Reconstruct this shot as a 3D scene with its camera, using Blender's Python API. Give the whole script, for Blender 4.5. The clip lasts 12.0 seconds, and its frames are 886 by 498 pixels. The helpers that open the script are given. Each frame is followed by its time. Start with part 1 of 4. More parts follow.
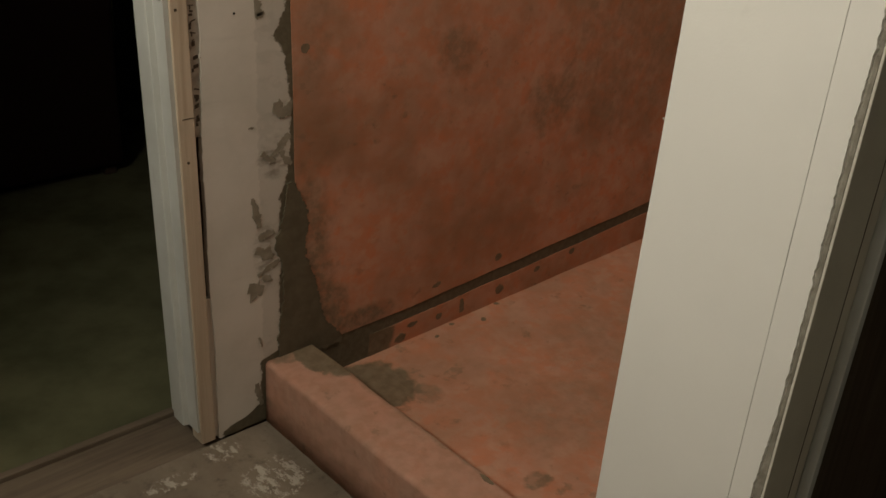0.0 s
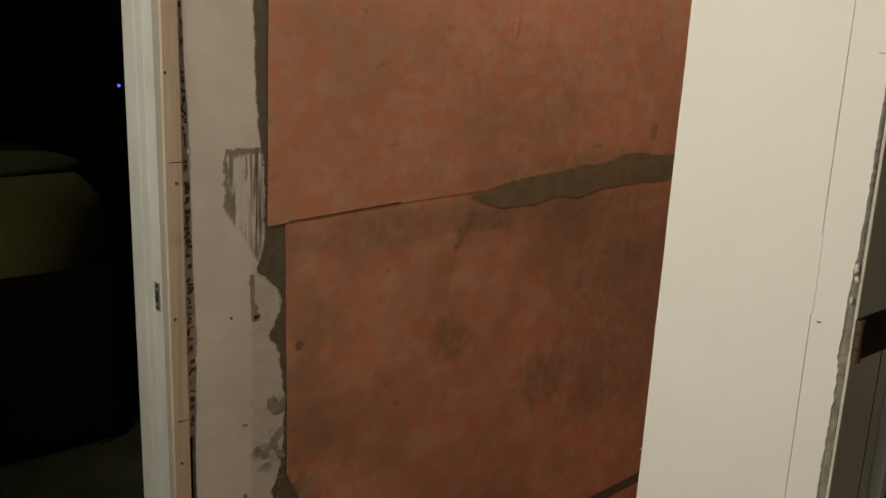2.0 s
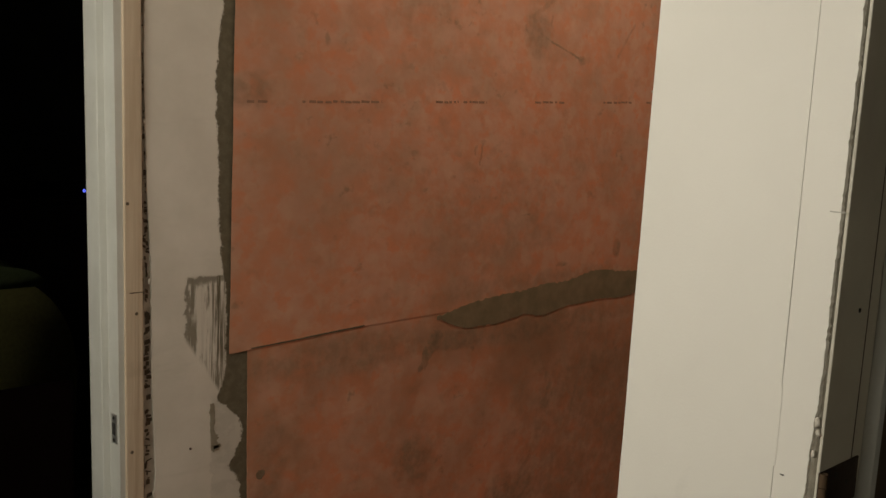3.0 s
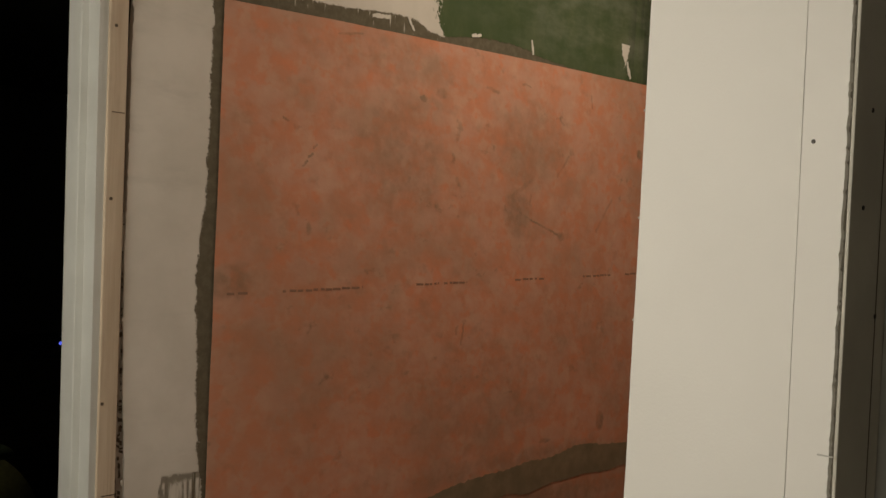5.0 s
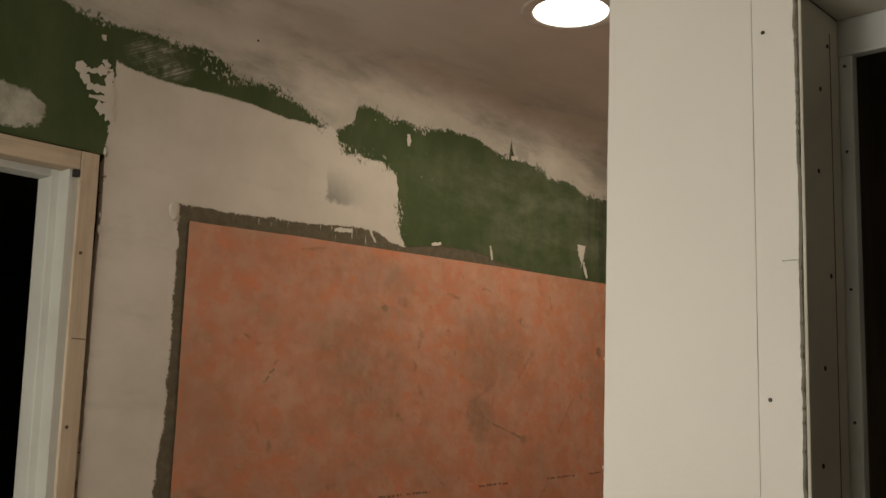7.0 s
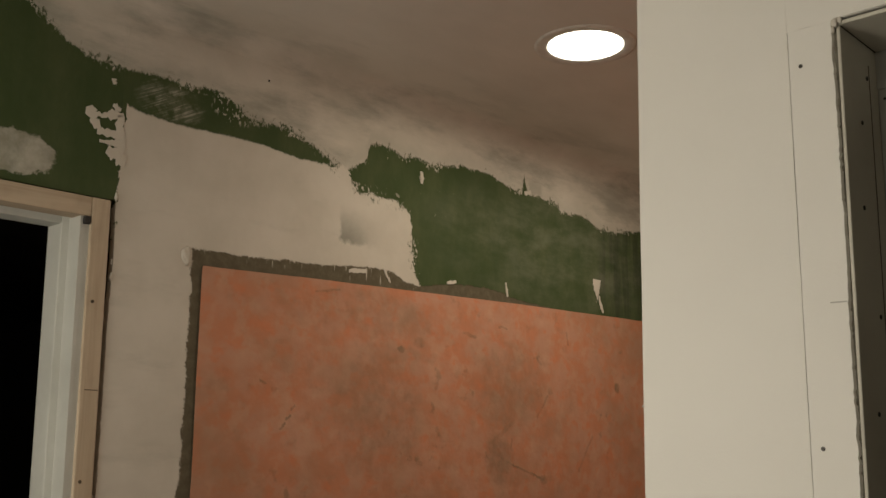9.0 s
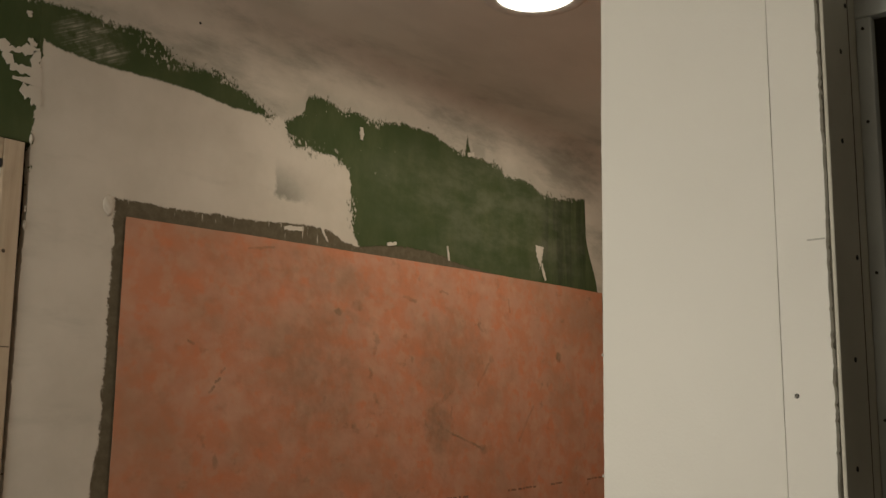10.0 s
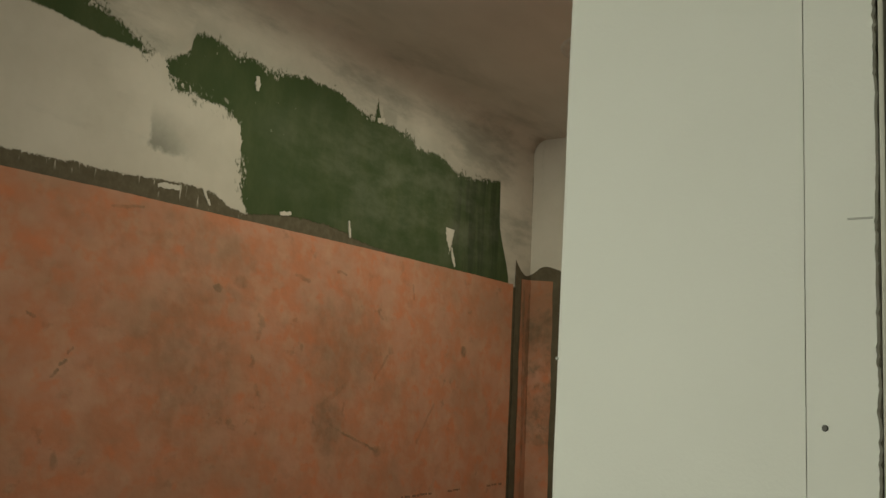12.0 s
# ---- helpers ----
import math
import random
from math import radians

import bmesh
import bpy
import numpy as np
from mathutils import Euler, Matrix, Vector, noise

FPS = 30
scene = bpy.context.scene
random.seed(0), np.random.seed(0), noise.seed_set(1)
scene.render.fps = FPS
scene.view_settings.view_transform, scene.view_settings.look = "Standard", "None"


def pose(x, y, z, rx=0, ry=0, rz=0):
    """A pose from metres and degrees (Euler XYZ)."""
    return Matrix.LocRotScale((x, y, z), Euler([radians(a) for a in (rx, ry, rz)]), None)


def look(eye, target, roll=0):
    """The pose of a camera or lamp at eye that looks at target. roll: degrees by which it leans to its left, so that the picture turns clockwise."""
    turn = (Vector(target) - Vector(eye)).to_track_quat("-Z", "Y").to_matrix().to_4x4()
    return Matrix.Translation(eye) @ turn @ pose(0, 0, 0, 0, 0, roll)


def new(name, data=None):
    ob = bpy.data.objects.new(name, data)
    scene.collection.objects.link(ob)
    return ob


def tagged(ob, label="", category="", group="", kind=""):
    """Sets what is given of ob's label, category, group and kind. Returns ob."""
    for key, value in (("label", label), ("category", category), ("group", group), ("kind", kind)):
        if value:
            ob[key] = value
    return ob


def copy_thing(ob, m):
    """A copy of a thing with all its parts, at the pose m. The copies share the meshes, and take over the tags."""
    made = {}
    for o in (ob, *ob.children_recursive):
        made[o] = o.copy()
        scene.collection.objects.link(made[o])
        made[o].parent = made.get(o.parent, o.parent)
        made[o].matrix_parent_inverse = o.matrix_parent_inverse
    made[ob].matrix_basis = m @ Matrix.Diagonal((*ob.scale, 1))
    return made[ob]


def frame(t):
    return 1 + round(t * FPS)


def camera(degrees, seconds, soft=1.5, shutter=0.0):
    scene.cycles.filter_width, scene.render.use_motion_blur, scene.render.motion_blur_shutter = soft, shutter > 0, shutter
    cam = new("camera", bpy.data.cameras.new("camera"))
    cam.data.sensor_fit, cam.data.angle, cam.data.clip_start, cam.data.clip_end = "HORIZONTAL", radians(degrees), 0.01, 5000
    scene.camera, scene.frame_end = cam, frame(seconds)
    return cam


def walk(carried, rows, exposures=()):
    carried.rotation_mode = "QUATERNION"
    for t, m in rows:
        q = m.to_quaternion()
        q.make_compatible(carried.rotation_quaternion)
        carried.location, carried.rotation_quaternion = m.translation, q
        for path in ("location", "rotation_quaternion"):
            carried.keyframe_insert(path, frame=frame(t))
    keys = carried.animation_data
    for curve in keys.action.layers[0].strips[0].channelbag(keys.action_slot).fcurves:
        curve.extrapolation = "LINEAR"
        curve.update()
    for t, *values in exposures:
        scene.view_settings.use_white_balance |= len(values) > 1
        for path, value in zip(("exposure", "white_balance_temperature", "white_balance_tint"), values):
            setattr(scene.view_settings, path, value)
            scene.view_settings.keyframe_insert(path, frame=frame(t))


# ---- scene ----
cam = camera(48.4, 12.0, soft=1.5)

PATH = [
    (0, (-0.902, -1.475, 1.281), (0.32, -0.169, 0.386), 3.8),
    (0.5, (-0.91, -1.493, 1.305), (0.355, -0.157, 0.518), 3.8),
    (1, (-0.906, -1.49, 1.347), (0.372, -0.107, 0.674), 3.2),
    (1.5, (-0.901, -1.486, 1.384), (0.398, -0.065, 0.843), 2.8),
    (2, (-0.893, -1.484, 1.414), (0.415, -0.046, 0.946), 2.6),
    (2.5, (-0.904, -1.477, 1.44), (0.442, -0.049, 1.053), 2.9),
    (3, (-0.881, -1.477, 1.47), (0.494, -0.051, 1.192), 2.7),
    (5, (-0.873, -1.461, 1.571), (0.535, -0.041, 1.561), 2.4),
    (5.5, (-0.876, -1.461, 1.596), (0.527, -0.037, 1.677), 2.2),
    (6, (-0.881, -1.461, 1.618), (0.526, -0.049, 1.773), 2.0),
    (6.5, (-0.884, -1.466, 1.641), (0.546, -0.09, 1.887), 2.1),
    (7, (-0.889, -1.467, 1.661), (0.549, -0.115, 1.984), 1.6),
    (9, (-0.884, -1.423, 1.682), (0.543, -0.075, 2.067), 0.5),
    (9.5, (-0.877, -1.402, 1.682), (0.613, -0.132, 2.088), 0.7),
    (10, (-0.826, -1.354, 1.653), (0.693, -0.102, 2.004), 0.5),
    (10.5, (-0.725, -1.285, 1.641), (0.799, -0.029, 1.956), 1.5),
    (11, (-0.689, -1.238, 1.657), (0.852, -0.024, 2.049), 1.8),
    (11.5, (-0.673, -1.213, 1.667), (0.917, -0.063, 2.054), 2.0),
    (12, (-0.644, -1.192, 1.675), (1.004, -0.109, 2.009), 2.8),
]
walk(cam, [(t, look(eye, target, roll)) for t, eye, target, roll in PATH],
     [(0.0, -0.15, 6420, 6), (2.0, -0.17, 6420, 5), (3.0, -0.37, 6440, 6), (5.5, -0.57, 6480, 8), (7.0, -0.65, 6520, 8), (9.5, -0.72, 6560, 7), (10.5, -0.82, 6460, 4), (12.0, -0.85, 6150, -10)])

SHOWER_W, VANITY_W, LED_GLOW = 3.7, 20.4, 6.0
CEIL = 2.402          # ceiling height
CORNER = 1.586        # far end of the shower
FRONT = -0.868        # front side of the shower, end of the curb
OPEN_Y = -1.095       # edge of the second doorway

# ---- world and lights ----
world = bpy.data.worlds.new("night")
scene.world = world
world.use_nodes = True
world.node_tree.nodes["Background"].inputs[0].default_value = (0.01, 0.011, 0.014, 1)
world.node_tree.nodes["Background"].inputs[1].default_value = 0.05

WARM = (1.0, 0.865, 0.67)
WHITE = (1.0, 0.905, 0.765)


def area(name, m, size, watts, colour=WARM, shape="DISK", size_y=None, spread=180):
    data = bpy.data.lights.new(name, "AREA")
    data.shape, data.size, data.energy, data.color = shape, size, watts, colour
    if size_y:
        data.size_y = size_y
    data.spread = radians(spread)
    ob = new(name, data)
    ob.matrix_world = m
    return ob


for lamp_x in (0.537, 1.062):
    area("shower_light", look((lamp_x, -0.437, CEIL - 0.006), (lamp_x, -0.437, 0)), 0.135, SHOWER_W)
area("vanity_light", look((-1.355, -0.60, 1.70), (0.0, -0.75, 1.40)), 0.86, VANITY_W, WHITE, shape="RECTANGLE", size_y=0.11)


# ---- materials ----
class Nodes:
    """A small builder for node materials."""

    def __init__(self, name):
        self.mat = bpy.data.materials.new(name)
        self.mat.use_nodes = True
        self.tree = self.mat.node_tree
        self.bsdf = self.tree.nodes["Principled BSDF"]
        tc = self.tree.nodes.new("ShaderNodeTexCoord")
        self.pos = tc.outputs["Object"]
        sep = self.tree.nodes.new("ShaderNodeSeparateXYZ")
        self.link(self.pos, sep.inputs[0])
        self.x, self.y, self.z = sep.outputs

    def link(self, a, b):
        self.tree.links.new(a, b)

    def put(self, socket, v):
        if isinstance(v, (int, float)):
            socket.default_value = v
        elif isinstance(v, tuple):
            socket.default_value = (*v, 1) if len(v) == 3 else v
        else:
            self.link(v, socket)

    def math(self, op, a, b=0.0, clamp=False):
        n = self.tree.nodes.new("ShaderNodeMath")
        n.operation, n.use_clamp = op, clamp
        self.put(n.inputs[0], a)
        self.put(n.inputs[1], b)
        return n.outputs[0]

    def step(self, v, lo, hi):
        n = self.tree.nodes.new("ShaderNodeMapRange")
        n.interpolation_type = "SMOOTHSTEP"
        self.put(n.inputs[0], v)
        self.put(n.inputs[1], lo)
        self.put(n.inputs[2], hi)
        return n.outputs[0]

    def scaled(self, sx, sy, sz, shift=0.0):
        n = self.tree.nodes.new("ShaderNodeMapping")
        self.link(self.pos, n.inputs[0])
        n.inputs["Scale"].default_value = (sx, sy, sz)
        n.inputs["Location"].default_value = (shift, shift, shift)
        return n.outputs[0]

    def noise(self, scale, detail=4, rough=0.55, vec=None, lo=None, hi=None, distort=0.0):
        n = self.tree.nodes.new("ShaderNodeTexNoise")
        self.link(vec or self.pos, n.inputs["Vector"])
        n.inputs["Scale"].default_value = scale
        n.inputs["Detail"].default_value = detail
        n.inputs["Roughness"].default_value = rough
        n.inputs["Distortion"].default_value = distort
        out = n.outputs[0]
        return out if lo is None else self.step(out, lo, hi)

    def mix(self, f, a, b):
        n = self.tree.nodes.new("ShaderNodeMix")
        n.data_type = "RGBA"
        self.put(n.inputs[0], f)
        self.put(n.inputs[6], a)
        self.put(n.inputs[7], b)
        return n.outputs[2]

    def curve(self, v, points, lo, hi, smooth=False):
        """A height over a line: pairs of place and height, both scaled into lo..hi."""
        n = self.tree.nodes.new("ShaderNodeFloatCurve")
        c = n.mapping.curves[0]
        (a0, b0), (a1, b1) = lo, hi
        pts = [((p - a0) / (a1 - a0), (q - b0) / (b1 - b0)) for p, q in points]
        c.points[0].location, c.points[1].location = pts[0], pts[-1]
        for p in pts[1:-1]:
            c.points.new(*p)
        for p in c.points:
            p.handle_type = "AUTO" if smooth else "VECTOR"
        n.mapping.extend = "HORIZONTAL"
        n.mapping.update()
        s = self.math("DIVIDE", self.math("SUBTRACT", v, a0), a1 - a0, clamp=True)
        self.link(s, n.inputs["Value"])
        return self.math("ADD", self.math("MULTIPLY", n.outputs[0], b1 - b0), b0)

    def spot(self, u, v, cu, cv, ru, rv, edge=0.5, rag=None):
        """An oval patch, 1 inside, with a ragged rim."""
        a = self.math("DIVIDE", self.math("SUBTRACT", u, cu), ru)
        b = self.math("DIVIDE", self.math("SUBTRACT", v, cv), rv)
        d = self.math("ADD", self.math("MULTIPLY", a, a), self.math("MULTIPLY", b, b))
        if rag is not None:
            d = self.math("ADD", d, rag)
        return self.step(d, 1.0 + edge, 1.0 - edge)

    def warp(self, amount=0.03):
        """The place, pushed about by a noise, for broken outlines."""
        n = self.tree.nodes.new("ShaderNodeTexNoise")
        self.link(self.pos, n.inputs["Vector"])
        n.inputs["Scale"].default_value = 38
        n.inputs["Detail"].default_value = 6
        n.inputs["Roughness"].default_value = 0.72
        sep = self.tree.nodes.new("ShaderNodeSeparateColor")
        self.link(n.outputs["Color"], sep.inputs[0])
        return [self.math("ADD", c, self.math("MULTIPLY", self.math("SUBTRACT", e, 0.5), amount))
                for c, e in zip((self.x, self.y, self.z), sep.outputs)]

    def window(self, v, a, b, soft_a, soft_b):
        """1 between a and b, with a soft rim on either side."""
        return self.math("MULTIPLY", self.step(v, a, a + soft_a), self.step(v, b, b - soft_b))

    def wedge(self, u, v, cu, v0, v1, half):
        """A chip, wide at v1 and pointed at v0."""
        w = self.math("MULTIPLY", self.step(v, v0, v1), half)
        d = self.math("ABSOLUTE", self.math("SUBTRACT", u, cu))
        return self.math("MULTIPLY", self.step(self.math("SUBTRACT", w, d), -0.0006, 0.0006), self.window(v, v0, v1, 0.001, 0.002))

    def stroke(self, u, v, u0, v0, u1, v1, width, hard=0.3):
        """A brushed line from one place to another."""
        du, dv = u1 - u0, v1 - v0
        pu, pv = self.math("SUBTRACT", u, u0), self.math("SUBTRACT", v, v0)
        t = self.math("DIVIDE", self.math("ADD", self.math("MULTIPLY", pu, du), self.math("MULTIPLY", pv, dv)), du * du + dv * dv, clamp=True)
        eu = self.math("SUBTRACT", pu, self.math("MULTIPLY", t, du))
        ev = self.math("SUBTRACT", pv, self.math("MULTIPLY", t, dv))
        d = self.math("SQRT", self.math("ADD", self.math("MULTIPLY", eu, eu), self.math("MULTIPLY", ev, ev)))
        return self.step(d, width, width * hard)

    def either(self, *vs):
        out = vs[0]
        for v in vs[1:]:
            out = self.math("MAXIMUM", out, v)
        return out

    def done(self, colour, rough=0.8, bump=None, height=0.002, spec=0.3, metal=0.0):
        self.put(self.bsdf.inputs["Base Color"], colour)
        self.put(self.bsdf.inputs["Roughness"], rough)
        self.put(self.bsdf.inputs["Metallic"], metal)
        self.bsdf.inputs["Specular IOR Level"].default_value = spec
        if bump is not None:
            n = self.tree.nodes.new("ShaderNodeBump")
            n.inputs["Distance"].default_value = height
            n.inputs["Strength"].default_value = 0.8
            self.link(bump, n.inputs["Height"])
            self.link(n.outputs[0], self.bsdf.inputs["Normal"])
        return self.mat


def sum_of(n, *pairs):
    out = None
    for v, k in pairs:
        t = n.math("MULTIPLY", v, k)
        out = t if out is None else n.math("ADD", out, t)
    return out


def rag_of(n, fine=0.006, coarse=0.02):
    """Ragged offset in metres round zero."""
    f = n.math("MULTIPLY", n.math("SUBTRACT", n.noise(220, 4, 0.6), 0.5), fine * 4)
    c = n.math("MULTIPLY", n.math("SUBTRACT", n.noise(35, 3), 0.5), coarse * 2)
    return n.math("ADD", f, c)


MUD, MUD2 = (0.605, 0.565, 0.505), (0.515, 0.48, 0.42)
GREEN, GREEN2 = (0.047, 0.071, 0.026), (0.078, 0.098, 0.044)
GROUT, GROUT2 = (0.100, 0.085, 0.056), (0.135, 0.116, 0.078)


def mudded_board():
    """Green moisture board, joint compound in rough sweeps and mortar left round the sheet."""
    n = Nodes("mudded_green_board")
    wx, wy, wz = n.warp(0.032)
    brush = n.math("MULTIPLY", n.math("SUBTRACT", n.noise(1.0, 4, 0.65, n.scaled(190, 1, 80)), 0.5), 0.045)
    rag = rag_of(n, 0.003, 0.006)
    z = n.math("ADD", wz, n.math("MULTIPLY", brush, 0.55))
    x = n.math("ADD", n.x, rag)
    lo, hi = (-0.3, 1.9), (1.6, 2.5)
    tip = n.math("SUBTRACT", n.x, n.math("MULTIPLY", n.step(n.z, 2.16, 2.0), 0.05))
    upper = n.curve(tip, [(-0.3, 2.34), (-0.262, 2.312), (-0.234, 2.296), (-0.205, 2.280), (-0.130, 2.276), (-0.055, 2.282), (-0.028, 2.277), (0.038, 2.288), (0.085, 2.271), (0.111, 2.252), (0.198, 2.254),
                          (0.252, 2.238), (0.316, 2.211), (0.345, 2.207), (0.396, 2.236), (0.406, 2.270), (0.44, 2.278), (0.505, 2.267), (0.547, 2.272), (0.59, 2.264), (0.68, 2.285), (0.777, 2.284), (0.88, 2.262),
                          (0.897, 2.264), (0.903, 2.312), (0.913, 2.266), (1.026, 2.263), (1.049, 2.243), (1.147, 2.250), (1.21, 2.228), (1.29, 2.231), (1.418, 2.255), (1.424, 1.9), (1.6, 1.9)], lo, hi)
    ux = n.math("ADD", n.math("ADD", n.x, n.math("MULTIPLY", n.math("SUBTRACT", wx, n.x), 0.8)), n.math("MULTIPLY", brush, 0.4))
    lower = n.curve(ux, [(-0.3, 1.9), (-0.137, 1.9), (-0.134, 2.218), (-0.099, 2.209), (-0.027, 2.205), (0.067, 2.209), (0.151, 2.210), (0.228, 2.202), (0.318, 2.208), (0.348, 2.214), (0.356, 2.200), (0.366, 2.168),
                          (0.485, 2.167), (0.510, 2.154), (0.527, 2.139), (0.530, 2.092), (0.534, 2.026), (0.560, 1.996), (0.58, 1.9), (1.6, 1.9)], lo, hi)
    above = n.step(n.math("SUBTRACT", z, upper), -0.0035, 0.0035)
    calm = n.math("ADD", n.z, n.math("MULTIPLY", n.math("SUBTRACT", z, n.z), n.either(n.step(n.x, 0.2, 0.35), 0.25)))
    below = n.step(n.math("SUBTRACT", lower, calm), -0.002, 0.002)
    mud = n.either(above, below)
    rim = n.either(n.window(n.math("SUBTRACT", wz, upper), -0.012, 0.016, 0.006, 0.01),
                   n.math("MULTIPLY", n.window(n.math("SUBTRACT", lower, calm), -0.02, 0.022, 0.008, 0.01), n.step(n.x, 0.22, 0.34)),
                   n.math("MULTIPLY", n.window(ux, 0.518, 0.548, 0.006, 0.008), n.step(n.z, 2.155, 2.14)))
    fleck = n.math("MULTIPLY", rim, n.noise(1.0, 3, 0.6, n.scaled(130, 1, 80), 0.53, 0.58))
    fleck = n.math("MULTIPLY", fleck, n.noise(14, 3, 0.6, n.scaled(1, 1, 1, 5.0), 0.50, 0.60))
    mud = n.math("ABSOLUTE", n.math("SUBTRACT", mud, n.math("MULTIPLY", fleck, 0.9)))
    # thin scraped film of compound over the green paper
    streak = n.noise(1.0, 5, 0.6, n.scaled(14, 1, 60))
    film = n.math("MULTIPLY", n.spot(wx, wz, 1.05, 2.14, 0.42, 0.13, 0.95), n.noise(1.0, 6, 0.65, n.scaled(6, 1, 13), 0.34, 0.74))
    film = n.math("MULTIPLY", film, 0.15)
    dots = n.noise(150, 2, 0.5, n.scaled(1, 1, 0.55), 0.56, 0.6)
    # fan of scratched compound, drawn up to one side
    slope = n.math("SUBTRACT", n.z, n.math("MULTIPLY", n.x, 0.55))
    comb_line = n.tree.nodes.new("ShaderNodeCombineXYZ")
    n.put(comb_line.inputs[0], n.math("MULTIPLY", n.x, 14.0))
    n.put(comb_line.inputs[2], n.math("MULTIPLY", slope, 230.0))
    hair = n.noise(1.0, 3, 0.6, comb_line.outputs[0], 0.47, 0.62)
    fan = n.math("MULTIPLY", n.spot(wx, wz, -0.048, 2.240, 0.058, 0.030, 0.6), n.math("MULTIPLY", n.math("ADD", n.math("MULTIPLY", hair, 0.42), 0.16), n.noise(30, 4, 0.6, None, 0.35, 0.6)))
    comb = n.either(n.math("MULTIPLY", n.spot(n.x, n.z, 0.082, 2.262, 0.045, 0.028, 0.5, n.math("SUBTRACT", streak, 0.5)), n.math("MULTIPLY", dots, 0.75)), fan)
    blob = n.spot(wx, wz, -0.30, 2.10, 0.062, 0.033, 0.1)
    chips = n.either(n.wedge(wx, n.z, 1.196, 2.03, 2.095, 0.018), n.wedge(wx, n.z, 1.049, 2.235, 2.266, 0.010),
                     n.math("MULTIPLY", n.noise(120, 3, 0.6, n.scaled(1, 1, 0.6), 0.70, 0.73), n.spot(n.x, n.z, 0.5, 2.2, 0.16, 0.07, 0.5)))
    mud = n.either(mud, comb, n.math("MULTIPLY", blob, n.noise(20, 4, 0.6, None, 0.05, 0.95)), chips, film)
    # mortar inside the frame of the sheet
    edge = n.curve(n.z, [(0.0, -0.1), (0.022, -0.1), (0.034, -0.04), (0.05, -0.014), (0.155, -0.006), (0.165, 0.036), (0.2, 0.043), (0.254, 0.036), (0.311, 0.037), (0.369, 0.050), (0.407, 0.030), (0.445, 0.041), (0.509, 0.042),
                         (0.523, 0.052), (0.571, 0.062), (0.614, 0.069), (0.705, 0.067), (0.762, 0.060), (0.80, 0.048), (0.822, 0.033), (0.85, 0.052), (0.879, 0.063), (0.91, 0.048), (0.932, 0.028), (0.945, 0.008), (0.975, 0.018),
                         (1.016, 0.025), (1.147, 0.023), (1.18, 0.014), (1.27, 0.006), (1.37, 0.004), (1.5, -0.004), (1.65, 0.010), (2.1, 0.009)],
                   (0.0, -0.1), (2.1, 0.1))
    top = n.curve(n.x, [(-0.1, 2.0), (0.1, 2.0), (0.314, 2.011), (0.463, 2.02), (0.53, 2.0), (0.637, 2.014), (0.768, 2.02), (0.916, 2.003), (1.6, 2.004)],
                  (-0.1, 1.9), (1.6, 2.1), True)
    drag = n.math("MULTIPLY", n.math("SUBTRACT", n.noise(1.0, 5, 0.7, n.scaled(13, 1, 24)), 0.5), 0.022)
    drag = n.math("MULTIPLY", drag, n.step(n.z, 1.02, 0.92))
    x = n.math("ADD", x, n.math("ADD", drag, n.math("MULTIPLY", n.math("SUBTRACT", wx, n.x), 0.5)))
    inside = n.math("MULTIPLY", n.step(n.math("SUBTRACT", x, edge), -0.002, 0.002), n.step(n.math("SUBTRACT", top, n.math("ADD", n.z, n.math("ADD", rag, n.math("MULTIPLY", n.math("SUBTRACT", wz, n.z), 0.3)))), -0.0015, 0.0015))
    slant = n.math("ADD", n.z, n.math("MULTIPLY", n.x, 1.5))
    trowel = n.math("MULTIPLY", n.window(wx, -0.056, 0.03, 0.003, 0.002), n.math("MULTIPLY", n.step(wz, 1.172, 1.166), n.step(slant, 0.975, 0.99)))
    lines = n.noise(1.0, 4, 0.6, n.scaled(150, 1, 5), 0.44, 0.60)
    lines = n.either(n.math("MULTIPLY", lines, n.step(n.x, -0.035, 0.01)), n.math("MULTIPLY", n.noise(1.0, 4, 0.6, n.scaled(60, 1, 9), 0.5, 0.62), 0.8),
                     n.math("MULTIPLY", n.step(wx, -0.045, -0.050), 0.75), n.math("MULTIPLY", n.step(wz, 1.153, 1.160), 0.75))
    trowel = n.math("MULTIPLY", trowel, lines)
    second = n.math("MULTIPLY", n.window(n.math("ADD", wx, n.math("MULTIPLY", drag, 0.25)), -0.004, 0.10, 0.004, 0.01), n.step(n.z, 0.97, 0.93))
    coat = second
    second = n.math("MULTIPLY", second, n.noise(1.0, 6, 0.66, n.scaled(20, 1, 27, 3.0), 0.50, 0.62))
    veil = n.math("MULTIPLY", n.either(n.spot(wx, wz, 0.035, 0.59, 0.035, 0.04, 0.6), n.spot(wx, wz, 0.005, 0.40, 0.022, 0.06, 0.6)), n.noise(1.0, 4, 0.6, n.scaled(20, 1, 45), 0.40, 0.65))
    mortar = n.either(inside, trowel, n.math("MULTIPLY", veil, 0.6), n.math("MULTIPLY", second, 0.12))
    dashes = n.math("MULTIPLY", n.noise(1.0, 3, 0.5, n.scaled(110, 1, 14), 0.60, 0.64), n.step(n.z, 1.985, 2.0))
    dashes = n.math("MULTIPLY", dashes, n.step(n.x, 0.62, 0.55))
    mortar = n.math("MULTIPLY", mortar, n.math("SUBTRACT", 1.0, n.math("MULTIPLY", dashes, 0.7)))
    white = n.mix(n.noise(5, 5, 0.6, None, 0.35, 0.7), MUD, MUD2)
